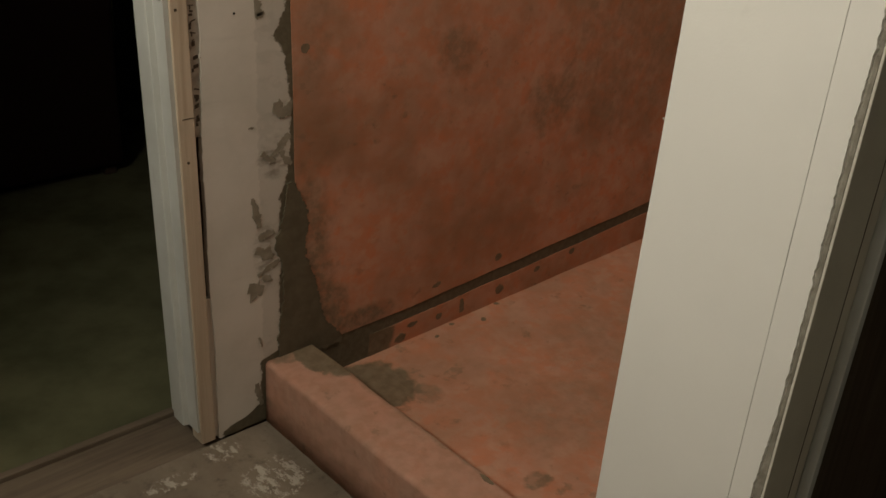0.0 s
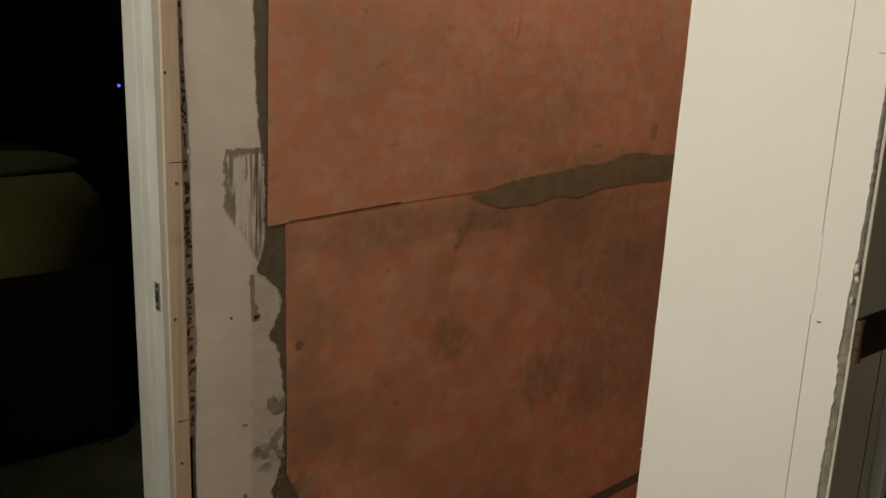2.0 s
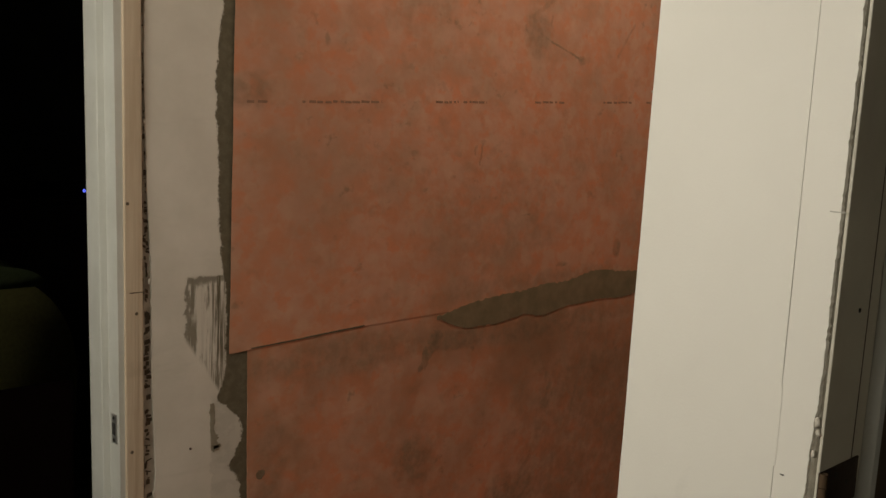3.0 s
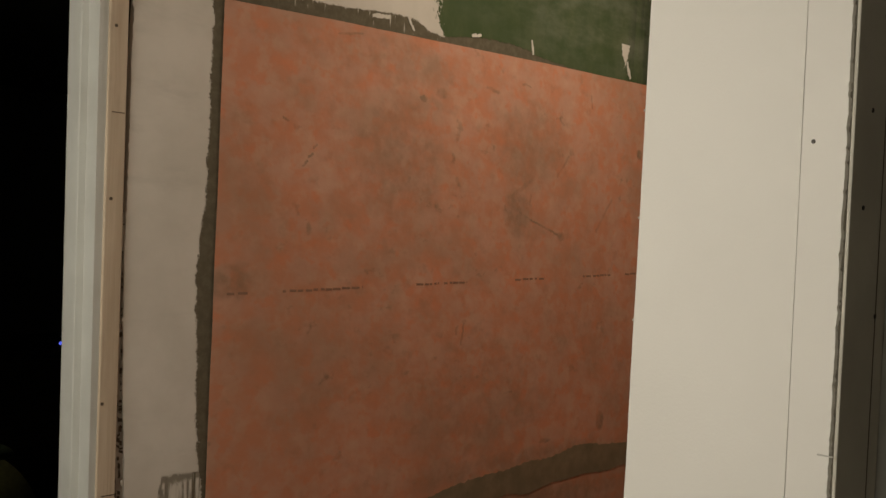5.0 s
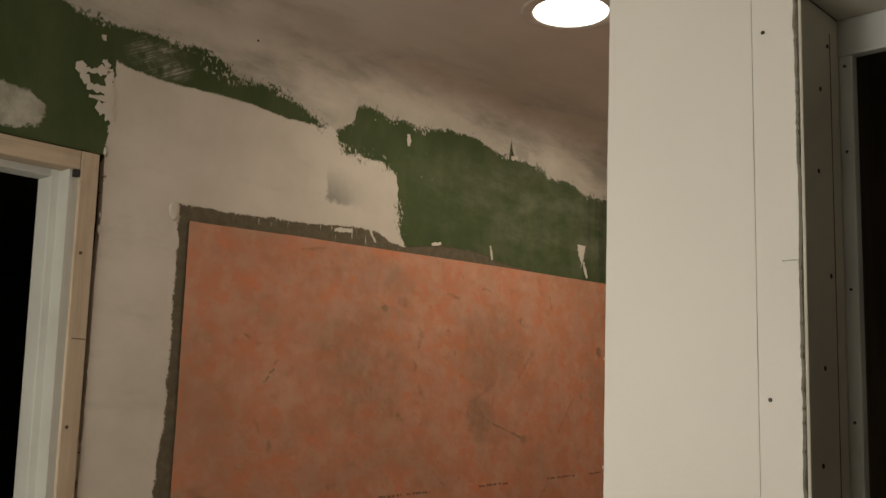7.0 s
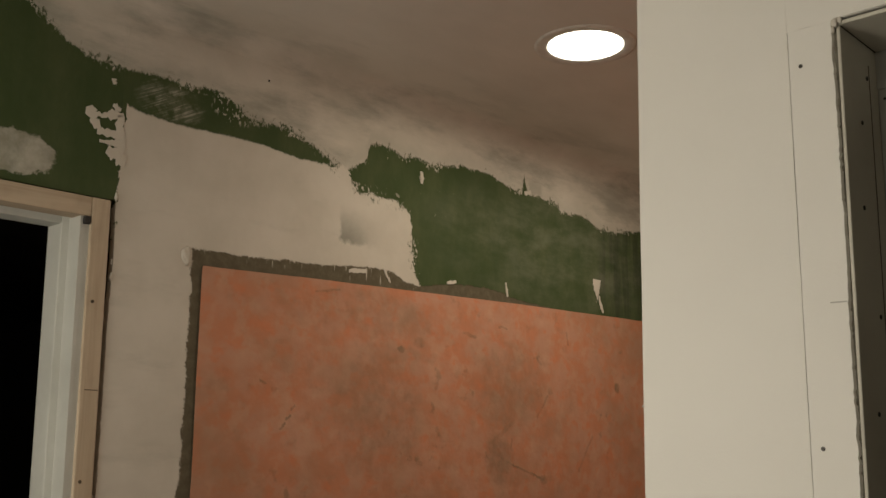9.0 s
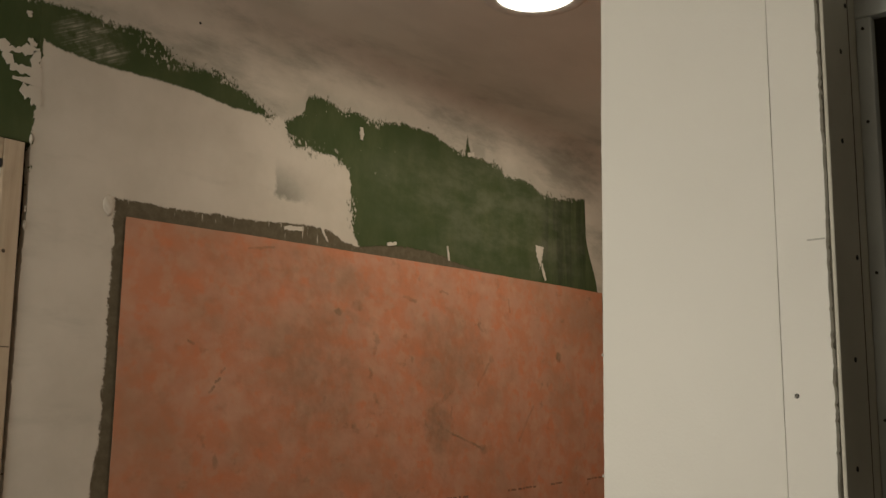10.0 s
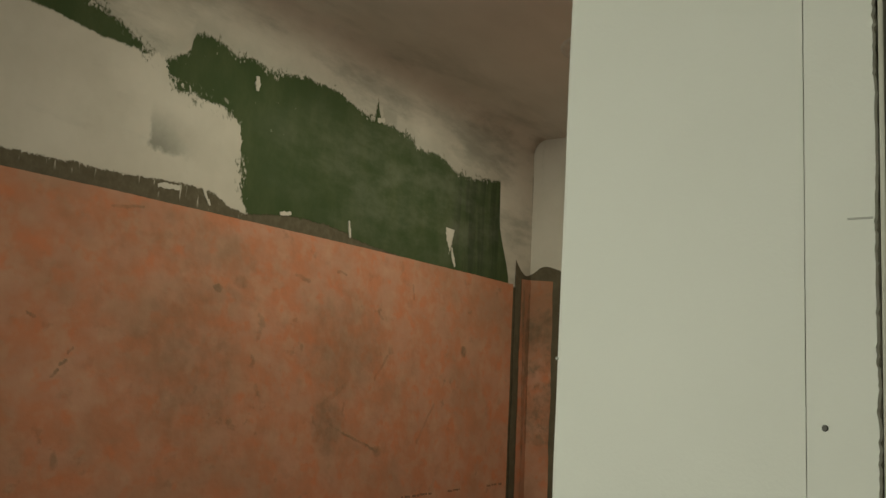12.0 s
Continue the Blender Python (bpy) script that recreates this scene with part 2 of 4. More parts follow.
    grey = n.math("MULTIPLY", n.window(wx, 0.328, 0.45, 0.010, 0.10), n.window(wz, 2.056, 2.145, 0.012, 0.085))
    grey = n.either(n.math("MULTIPLY", grey, 0.85), n.math("MULTIPLY", n.noise(1.0, 5, 0.65, n.scaled(5, 1, 22), 0.55, 0.8), 0.22))
    sweep = n.either(n.math("MULTIPLY", n.math("MULTIPLY", n.window(wx, 0.915, 0.99, 0.006, 0.03), n.window(wz, 2.262, 2.325, 0.01, 0.04)), 0.55),
                     n.math("MULTIPLY", n.math("MULTIPLY", above, n.noise(1.0, 6, 0.65, n.scaled(3.4, 11, 11), 0.42, 0.70)), 0.68),
                     n.math("MULTIPLY", n.math("MULTIPLY", above, n.window(n.math("SUBTRACT", wz, upper), -0.01, 0.05, 0.02, 0.04)), 0.3))
    white = n.mix(n.math("MULTIPLY", coat, 0.30), white, (0.33, 0.315, 0.275))
    white = n.mix(n.either(grey, sweep), white, (0.225, 0.225, 0.19))
    green = n.mix(n.noise(14, 5, 0.65, n.scaled(1, 1, 0.5), 0.35, 0.8), GREEN, GREEN2)
    green = n.mix(n.math("MULTIPLY", n.spot(n.x, n.z, 1.33, 2.1, 0.12, 0.2, 0.6), n.noise(1.0, 4, 0.6, n.scaled(40, 1, 4), 0.4, 0.65)), green, (0.03, 0.045, 0.018))
    stone = n.mix(n.noise(60, 5, 0.65, None, 0.35, 0.7), GROUT, GROUT2)
    col = n.mix(mud, green, white)
    col = n.mix(mortar, col, stone)
    bump = sum_of(n, (mud, 1.0), (mortar, -0.5), (n.noise(90, 4), 0.12), (streak, 0.15))
    return n.done(col, 0.85, bump, 0.0016, 0.2)


def membrane(name, u, v, stains=(), pale=0.0, soil_shade=0.0, strokes=()):
    """Orange fleece sheet, mottled by a thin film of mortar; u and v name the axes of its plane."""
    n = Nodes(name)
    axis = {"x": n.x, "y": n.y, "z": n.z}
    a, b = axis[u], axis[v]
    ring = dict(zip("xyz", n.warp(0.020)))
    wa, wb = ring[u], ring[v]
    blotch = n.noise(14, 3, 0.55, n.scaled(1, 1, 1.2), 0.36, 0.64)
    fine = n.noise(34, 3, 0.55, n.scaled(1, 1, 1.2, 2.0), 0.34, 0.68)
    base = n.mix(blotch, (0.525, 0.215, 0.120), (0.51, 0.275, 0.190))
    base = n.mix(n.math("MULTIPLY", n.noise(21, 3, 0.55, n.scaled(1, 1, 1.1, 4.0), 0.45, 0.68), 0.75), base, (0.53, 0.312, 0.214))
    base = n.mix(n.math("MULTIPLY", n.noise(24, 3, 0.55, n.scaled(1, 1, 1.1, 12.0), 0.53, 0.68), 0.62), base, (0.58, 0.195, 0.090))
    base = n.mix(n.math("MULTIPLY", fine, 0.25), base, (0.44, 0.215, 0.135))
    base = n.mix(n.math("MULTIPLY", n.noise(20, 4, 0.6, n.scaled(1, 1, 1.2, 6.0), 0.54, 0.72), 0.32), base, (0.285, 0.165, 0.103))
    base = n.mix(n.math("MULTIPLY", n.noise(6.5, 4, 0.6, n.scaled(1, 1, 1.1, 7.0), 0.46, 0.70), 0.45), base, (0.335, 0.20, 0.13))
    # Brown mottling; extra amount also puts the low wall's shade into the colour
    base = n.mix(n.math("MULTIPLY", n.noise(2.6, 4, 0.6, n.scaled(1, 1, 1, 9.0), 0.34, 0.68), 0.26 + soil_shade), base, (0.235, 0.125, 0.068))
    base = n.mix(pale, base, n.mix(fine, (0.42, 0.245, 0.185), (0.34, 0.20, 0.142)))
    weave = n.noise(420, 2, 0.5)
    scuff = n.math("MULTIPLY", n.noise(1.0, 4, 0.6, n.scaled(24, 24, 30), 0.58, 0.70), n.noise(4, 3, 0.5, None, 0.44, 0.6))
    dirt = n.math("MULTIPLY", scuff, 0.45)
    rag = n.math("MULTIPLY", n.math("SUBTRACT", n.noise(24, 3, 0.55), 0.5), 2.4)
    speck = n.math("ADD", n.math("MULTIPLY", n.noise(40, 4, 0.6, None, 0.34, 0.64), 0.55), 0.45)
    for cu, cv, ru, rv, k, soft in stains:
        if k >= 0.85:
            dirt = n.either(dirt, n.math("MULTIPLY", n.spot(wa, wb, cu, cv, ru, rv, soft * 0.5, n.math("MULTIPLY", rag, 0.6)), k))
        else:
            dirt = n.either(dirt, n.math("MULTIPLY", n.spot(wa, wb, cu, cv, ru, rv, soft, rag), n.math("MULTIPLY", speck, k)))
    for u0, v0, u1, v1, width, k in strokes:
        dirt = n.either(dirt, n.math("MULTIPLY", n.stroke(wa, wb, u0, v0, u1, v1, width), n.math("MULTIPLY", speck, k)))
    stone = n.mix(n.noise(50, 4, 0.6, None, 0.3, 0.7), (0.115, 0.092, 0.056), (0.165, 0.135, 0.088))
    col = n.mix(dirt, base, stone)
    bump = sum_of(n, (weave, 0.12), (fine, 0.35), (dirt, 0.6), (blotch, 0.35))
    return n.done(col, 0.78, bump, 0.0012, 0.25)


def plaster(name, a, b, scale=6, spec=0.25, rough=0.7, bump=0.0006):
    n = Nodes(name)
    f = n.noise(scale, 6, 0.6, None, 0.3, 0.75)
    g = n.noise(scale * 14, 4, 0.6)
    col = n.mix(f, a, b)
    col = n.mix(n.math("MULTIPLY", n.noise(scale * 3, 5, 0.7, n.scaled(1, 1, 0.3, 2.0), 0.62, 0.8), 0.35), col, tuple(c * 0.72 for c in b))
    return n.done(col, rough, sum_of(n, (g, 0.5), (f, 1.0)), bump, spec)


def board_paint():
    """White painted board: faint roller texture, a few rubbed grey marks."""
    n = Nodes("white_primed_board")
    f = n.noise(3, 5, 0.6, None, 0.3, 0.8)
    col = n.mix(f, (0.80, 0.780, 0.735), (0.755, 0.735, 0.69))
    wx, wy, wz = n.warp(0.03)
    slip = n.math("ADD", wy, n.math("MULTIPLY", wz, 0.35))
    rub = n.math("MULTIPLY", n.spot(slip, wz, -0.942 + 0.35 * 1.085, 1.085, 0.006, 0.022, 0.9), n.math("MULTIPLY", n.noise(30, 4, 0.6, None, 0.3, 0.7), 0.16))
    rub = n.either(rub, n.math("MULTIPLY", n.noise(7, 4, 0.6, n.scaled(1, 1, 0.4, 3.0), 0.62, 0.85), 0.15))
    col = n.mix(rub, col, (0.36, 0.34, 0.30))
    return n.done(col, 0.55, sum_of(n, (n.noise(320, 2), 0.5), (n.noise(25, 3), 0.7)), 0.0004, 0.35)


def wood(name, a, b, along="z"):
    n = Nodes(name)
    s = {"z": (60, 60, 2.5), "x": (2.5, 60, 60), "y": (60, 2.5, 60)}[along]
    g = n.noise(1.0, 5, 0.6, n.scaled(*s), 0.3, 0.7, 0.6)
    col = n.mix(g, a, b)
    col = n.mix(n.math("MULTIPLY", n.noise(14, 3, 0.5, None, 0.55, 0.8), 0.5), col, tuple(c * 0.7 for c in b))
    return n.done(col, 0.7, g, 0.0006, 0.25)


def slab():
    """Old cement floor with trodden mortar and white plaster scrapes."""
    n = Nodes("stained_cement")
    f = n.noise(5, 6, 0.65, None, 0.3, 0.72)
    col = n.mix(f, (0.17, 0.135, 0.10), (0.255, 0.215, 0.165))
    col = n.mix(n.noise(30, 5, 0.7, None, 0.5, 0.75), col, (0.12, 0.095, 0.07))
    ragged = n.math("MULTIPLY", n.math("SUBTRACT", n.noise(60, 4, 0.7), 0.5), 3.0)
    spots = n.either(n.spot(n.x, n.y, -0.125, -0.035, 0.035, 0.028, 0.3, ragged), n.spot(n.x, n.y, -0.085, -0.165, 0.06, 0.055, 0.3, ragged),
                     n.spot(n.x, n.y, -0.25, -0.06, 0.05, 0.02, 0.3, ragged))
    spots = n.math("MULTIPLY", spots, n.noise(55, 5, 0.7, n.scaled(1, 0.5, 1), 0.46, 0.56))
    spots = n.either(n.math("MULTIPLY", spots, 0.8), n.math("MULTIPLY", n.noise(16, 5, 0.7, None, 0.66, 0.72), 0.4))
    col = n.mix(spots, col, (0.48, 0.44, 0.37))
    return n.done(col, 0.85, sum_of(n, (f, 1.0), (spots, 0.7), (n.noise(120, 4), 0.4)), 0.002, 0.25)


def plain(name, colour, rough=0.6, metal=0.0, spec=0.4, scale=40):
    n = Nodes(name)
    f = n.noise(scale, 4, 0.6, None, 0.3, 0.75)
    return n.done(n.mix(f, colour, tuple(c * 0.8 for c in colour)), rough, f, 0.0003, spec, metal)


def glow(name, colour, power):
    n = Nodes(name)
    n.bsdf.inputs["Emission Color"].default_value = (*colour, 1)
    n.bsdf.inputs["Emission Strength"].default_value = power
    return n.done(colour, 0.5)


M_BOARD = mudded_board()
# Browned further, with a broad right-hand stain, to paint in the lower wall's shade
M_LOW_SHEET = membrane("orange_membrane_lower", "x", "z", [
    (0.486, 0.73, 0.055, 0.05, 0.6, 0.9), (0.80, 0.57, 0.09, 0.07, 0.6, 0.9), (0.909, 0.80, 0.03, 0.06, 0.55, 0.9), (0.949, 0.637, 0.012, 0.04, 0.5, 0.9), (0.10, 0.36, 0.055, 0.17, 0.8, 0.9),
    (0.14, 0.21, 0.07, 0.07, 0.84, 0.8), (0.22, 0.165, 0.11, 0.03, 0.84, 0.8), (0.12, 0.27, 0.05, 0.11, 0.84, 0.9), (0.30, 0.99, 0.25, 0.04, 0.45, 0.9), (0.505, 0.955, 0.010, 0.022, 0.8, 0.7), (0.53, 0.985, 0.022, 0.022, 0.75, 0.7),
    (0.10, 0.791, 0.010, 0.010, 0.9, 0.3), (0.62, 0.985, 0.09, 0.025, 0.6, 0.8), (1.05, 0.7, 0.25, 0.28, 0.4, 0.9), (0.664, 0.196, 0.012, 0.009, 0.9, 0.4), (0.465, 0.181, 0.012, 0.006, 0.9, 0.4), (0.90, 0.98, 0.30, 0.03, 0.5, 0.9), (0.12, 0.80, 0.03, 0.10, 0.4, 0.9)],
    soil_shade=0.56,
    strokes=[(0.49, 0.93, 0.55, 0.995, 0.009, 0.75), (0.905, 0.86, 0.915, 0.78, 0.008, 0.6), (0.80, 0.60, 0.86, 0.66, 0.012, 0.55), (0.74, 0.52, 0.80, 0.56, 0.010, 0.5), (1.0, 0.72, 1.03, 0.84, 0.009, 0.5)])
M_UP_SHEET = membrane("orange_membrane_upper", "x", "z", [
    (0.805, 1.651, 0.04, 0.05, 0.5, 0.9), (0.961, 1.599, 0.014, 0.010, 0.55, 0.9), (0.225, 1.589, 0.006, 0.012, 0.45, 0.9), (0.99, 1.802, 0.010, 0.010, 0.5, 0.9),
    (0.55, 1.883, 0.014, 0.010, 0.5, 0.9), (0.935, 1.121, 0.020, 0.006, 0.6, 0.9), (0.06, 1.49, 0.05, 0.03, 0.5, 0.9), (0.45, 1.75, 0.10, 0.12, 0.3, 0.9), (1.149, 1.146, 0.014, 0.024, 0.6, 0.7), (0.85, 1.80, 0.12, 0.10, 0.3, 0.9),
    (1.272, 1.822, 0.014, 0.012, 0.7, 0.5), (0.50, 1.865, 0.012, 0.008, 0.6, 0.6), (0.40, 1.93, 0.2, 0.04, 0.25, 0.9), (0.70, 1.24, 0.2, 0.12, 0.25, 0.9), (0.90, 1.08, 0.35, 0.03, 0.4, 0.9)],
    strokes=[(0.805, 1.651, 0.961, 1.599, 0.004, 0.6), (0.774, 1.681, 0.849, 1.724, 0.009, 0.5), (0.278, 1.956, 0.333, 1.966, 0.004, 0.55), (0.69, 1.914, 0.725, 1.908, 0.006, 0.5),
             (0.206, 1.705, 0.214, 1.712, 0.004, 0.75), (0.218, 1.721, 0.226, 1.727, 0.004, 0.75), (0.228, 1.738, 0.236, 1.744, 0.003, 0.5), (0.158, 1.785, 0.172, 1.781, 0.003, 0.6),
             (0.942, 1.877, 0.958, 1.862, 0.005, 0.6), (0.806, 1.937, 0.83, 1.934, 0.004, 0.5), (1.058, 1.946, 1.064, 1.918, 0.004, 0.5), (0.785, 1.243, 0.81, 1.247, 0.003, 0.6), (0.622, 1.383, 0.625, 1.40, 0.004, 0.5),
             (0.64, 1.36, 0.645, 1.40, 0.005, 0.45), (0.83, 1.62, 0.85, 1.69, 0.006, 0.45), (0.78, 1.63, 0.76, 1.66, 0.006, 0.5), (0.98, 1.79, 0.94, 1.74, 0.005, 0.4), (1.10, 1.62, 1.16, 1.70, 0.005, 0.3)])
M_FLOOR_SHEET = membrane("orange_membrane_floor", "x", "y", [
    (0.215, -0.10, 0.085, 0.09, 0.9, 0.4), (0.16, -0.05, 0.08, 0.06, 0.9, 0.5), (0.29, -0.19, 0.03, 0.03, 0.6, 0.7), (0.275, -0.527, 0.032, 0.022, 0.75, 0.4), (0.17, -0.16, 0.04, 0.03, 0.6, 0.6),
    (0.8, -0.3, 0.2, 0.12, 0.25, 0.9), (0.288, -0.163, 0.022, 0.018, 0.8, 0.6), (0.667, -0.006, 0.007, 0.006, 0.9, 0.3), (0.511, -0.012, 0.007, 0.006, 0.9, 0.3), (0.591, -0.04, 0.008, 0.006, 0.9, 0.3), (0.45, -0.03, 0.006, 0.005, 0.9, 0.3), (0.5, -0.4, 0.16, 0.1, 0.3, 0.9)], pale=0.18, soil_shade=0.12)
M_CURB_SHEET = membrane("orange_membrane_curb", "x", "y", [
    (0.118, -0.045, 0.062, 0.095, 0.9, 0.3), (0.06, -0.005, 0.05, 0.03, 0.7, 0.5), (0.11, -0.545, 0.006, 0.018, 0.9, 0.4), (0.118, -0.33, 0.012, 0.25, 0.45, 0.8)], pale=0.72)
M_BAND = membrane("orange_membrane_band", "x", "z", [
    (1.575, 1.90, 0.012, 0.05, 0.7, 0.7), (1.57, 1.80, 0.01, 0.04, 0.7, 0.7), (0.395, 0.099, 0.014, 0.006, 0.95, 0.4), (0.477, 0.092, 0.009, 0.008, 0.95, 0.4), (0.55, 0.103, 0.008, 0.015, 0.95, 0.4), (0.552, 0.086, 0.006, 0.008, 0.95, 0.4),
    (0.36, 0.073, 0.018, 0.012, 0.95, 0.5), (0.678, 0.101, 0.014, 0.011, 0.95, 0.4), (0.81, 0.118, 0.010, 0.008, 0.95, 0.4), (0.94, 0.132, 0.012, 0.008, 0.95, 0.4), (0.28, 0.09, 0.06, 0.06, 0.95, 0.6), (1.545, 1.95, 0.006, 0.06, 0.6, 0.7), (1.56, 1.7, 0.006, 0.2, 0.5, 0.8)], soil_shade=0.40,
    strokes=[(1.575, 1.99, 1.578, 1.62, 0.006, 0.6), (1.55, 2.0, 1.552, 1.72, 0.004, 0.7), (1.56, 1.90, 1.575, 1.80, 0.006, 0.7)])
M_PANEL = board_paint()
M_MUD = plaster("joint_compound", MUD, MUD2, 5)
M_WALL = plaster("painted_plaster", (0.62, 0.60, 0.55), (0.54, 0.52, 0.47), 4)
def ceiling_plaster():
    n = Nodes("smeared_ceiling")
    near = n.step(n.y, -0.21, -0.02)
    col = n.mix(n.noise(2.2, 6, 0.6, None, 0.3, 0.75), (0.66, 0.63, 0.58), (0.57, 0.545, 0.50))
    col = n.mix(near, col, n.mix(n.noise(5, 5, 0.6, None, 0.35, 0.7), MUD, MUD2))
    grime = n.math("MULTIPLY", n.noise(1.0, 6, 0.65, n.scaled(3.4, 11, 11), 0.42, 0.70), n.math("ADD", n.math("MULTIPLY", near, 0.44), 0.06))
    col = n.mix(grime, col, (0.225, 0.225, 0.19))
    return n.done(col, 0.85, n.noise(40, 4), 0.0006, 0.2)


M_CEIL = ceiling_plaster()
M_MORTAR = plaster("grey_mortar", GROUT, GROUT2, 30, 0.2, 0.9, 0.0012)
M_JAMB = plaster("white_door_paint", (0.53, 0.535, 0.50), (0.46, 0.46, 0.425), 9, 0.35, 0.5)
M_STOP = plaster("dull_stop_paint", (0.58, 0.60, 0.595), (0.50, 0.515, 0.505), 9, 0.35, 0.5)
# Off-white jamb paint; the weak light on it is partly put into the tone
M_JAMB_2 = plaster("toned_jamb_paint", (0.60, 0.575, 0.50), (0.50, 0.475, 0.41), 7, 0.3, 0.6)
M_PINE = wood("raw_pine", (0.50, 0.41, 0.31), (0.41, 0.325, 0.235))
M_PINE_X = wood("raw_pine_head", (0.50, 0.41, 0.31), (0.41, 0.325, 0.235), "x")
M_STUD = wood("dark_stud", (0.10, 0.075, 0.05), (0.06, 0.045, 0.03))
M_SLAB = slab()
M_SILL = wood("worn_threshold", (0.20, 0.155, 0.11), (0.145, 0.11, 0.08), "x")
# Dark base colours here also carry the lack of light in the next rooms
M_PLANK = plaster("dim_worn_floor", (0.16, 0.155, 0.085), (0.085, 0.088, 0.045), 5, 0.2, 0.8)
M_DARKWALL = plaster("dim_room_tone", (0.12, 0.11, 0.095), (0.09, 0.085, 0.075), 3)
# Near-black: the shade inside holes, notch and crack is put into colour
M_HOLE = plain("hole_black", (0.035, 0.032, 0.03), 0.8)
M_PAPER = plaster("torn_board_paper", (0.50, 0.46, 0.40), (0.30, 0.27, 0.23), 40)
# White gypsum greyed: the grazing shade on the broken edge is put into colour
M_CORE = plaster("shaded_broken_gypsum", (0.36, 0.335, 0.28), (0.22, 0.20, 0.165), 60, 0.2, 0.9, 0.001)
M_SMEAR = plaster("olive_mortar_smear", (0.155, 0.125, 0.074), (0.215, 0.160, 0.098), 22, 0.2, 0.9, 0.0014)
M_THIN = plaster("thin_mortar_wash", (0.20, 0.175, 0.13), (0.30, 0.27, 0.215), 26, 0.2, 0.9, 0.001)
M_STEEL = plain("zinc_steel", (0.55, 0.54, 0.52), 0.4, 0.9)
M_BRONZE = plain("dark_bronze_hinge", (0.055, 0.035, 0.022), 0.45, 0.6)
M_KNUCKLE = plain("worn_hinge_brown", (0.13, 0.085, 0.05), 0.5, 0.4)
M_SCREW = plain("dark_screw", (0.06, 0.055, 0.05), 0.5, 0.7)
M_TRIM = plain("white_lamp_trim", (0.62, 0.60, 0.56), 0.5)
M_LED = glow("lamp_lens", (1.0, 0.93, 0.80), LED_GLOW)
M_BLUE = glow("blue_indicator", (0.12, 0.16, 1.0), 2.0)
M_BLACK = plain("black_plastic", (0.02, 0.02, 0.022), 0.5)
M_CLOTH = plain("olive_upholstery", (0.34, 0.32, 0.12), 0.95, 0, 0.1, 90)
M_CLOTH2 = plain("teal_throw", (0.15, 0.19, 0.09), 0.95, 0, 0.1, 90)
# Near-black red: the chair's unlit lower half is put into the cloth colour
M_CLOTH3 = plain("shaded_red_upholstery", (0.018, 0.009, 0.007), 0.95, 0, 0.1, 90)
M_DRESSER = wood("dark_dresser_wood", (0.07, 0.045, 0.03), (0.04, 0.028, 0.02), "x")
M_PRINT = plain("faded_print", (0.25, 0.135, 0.085), 0.8)
M_PENCIL = plain("pencil_grey", (0.50, 0.48, 0.44), 0.7)
M_SCRAPS = plain("brown_scraps", (0.085, 0.066, 0.048), 0.9)


# ---- mesh helpers ----
def box(bm, x0, x1, y0, y1, z0, z1, bevel=0.0, seg=2):
    r = bmesh.ops.create_cube(bm, size=1.0)
    vs = r["verts"]
    bmesh.ops.scale(bm, verts=vs, vec=(x1 - x0, y1 - y0, z1 - z0))
    bmesh.ops.translate(bm, verts=vs, vec=((x0 + x1) / 2, (y0 + y1) / 2, (z0 + z1) / 2))
    if bevel:
        es = list({e for v in vs for e in v.link_edges})
        bmesh.ops.bevel(bm, geom=es, offset=bevel, segments=seg, affect="EDGES", profile=0.6)
    return bm


def disc(bm, centre, normal, radius, depth, seg=24, top=None):
    """A round slug; depth along the normal."""
    m = Vector(normal).to_track_quat("Z", "Y").to_matrix().to_4x4()
    bmesh.ops.create_cone(bm, cap_ends=True, segments=seg, radius1=radius, radius2=radius if top is None else top, depth=depth,
                          matrix=Matrix.Translation(centre) @ m)
    return bm


def mesh_of(name, bm, material, smooth=False):
    bmesh.ops.recalc_face_normals(bm, faces=bm.faces)
    me = bpy.data.meshes.new(name)
    bm.to_mesh(me)
    bm.free()
    me.materials.append(material)
    if smooth:
        for p in me.polygons:
            p.use_smooth = True
    return me


def thing(name, bm, material, label="", category="", kind="", group="", smooth=False):
    return tagged(new(name, mesh_of(name, bm, material, smooth)), label, category, group, kind)


def root(name, at, label, category, group="", kind=""):
    ob = new(name)
    ob.location = at
    ob.empty_display_size = 0.05
    return tagged(ob, label, category, group, kind)


def part(name, bm, material, parent, label="", smooth=False):
    """One mesh under a thing; its coordinates are the world's."""
    ob = new(name, mesh_of(name, bm, material, smooth))
    ob.parent = parent
    ob.matrix_parent_inverse = Matrix.Translation(-parent.matrix_basis.translation) if parent.parent is None else Matrix.Identity(4)
    return tagged(ob, label)


def wobble(t, seed, fine, coarse):
    return coarse * noise.noise((t * 9.0, seed, 0.3)) + fine * (noise.noise((t * 70.0, seed, 5.1)) + 0.6 * noise.noise((t * 190.0, seed, 9.7)))


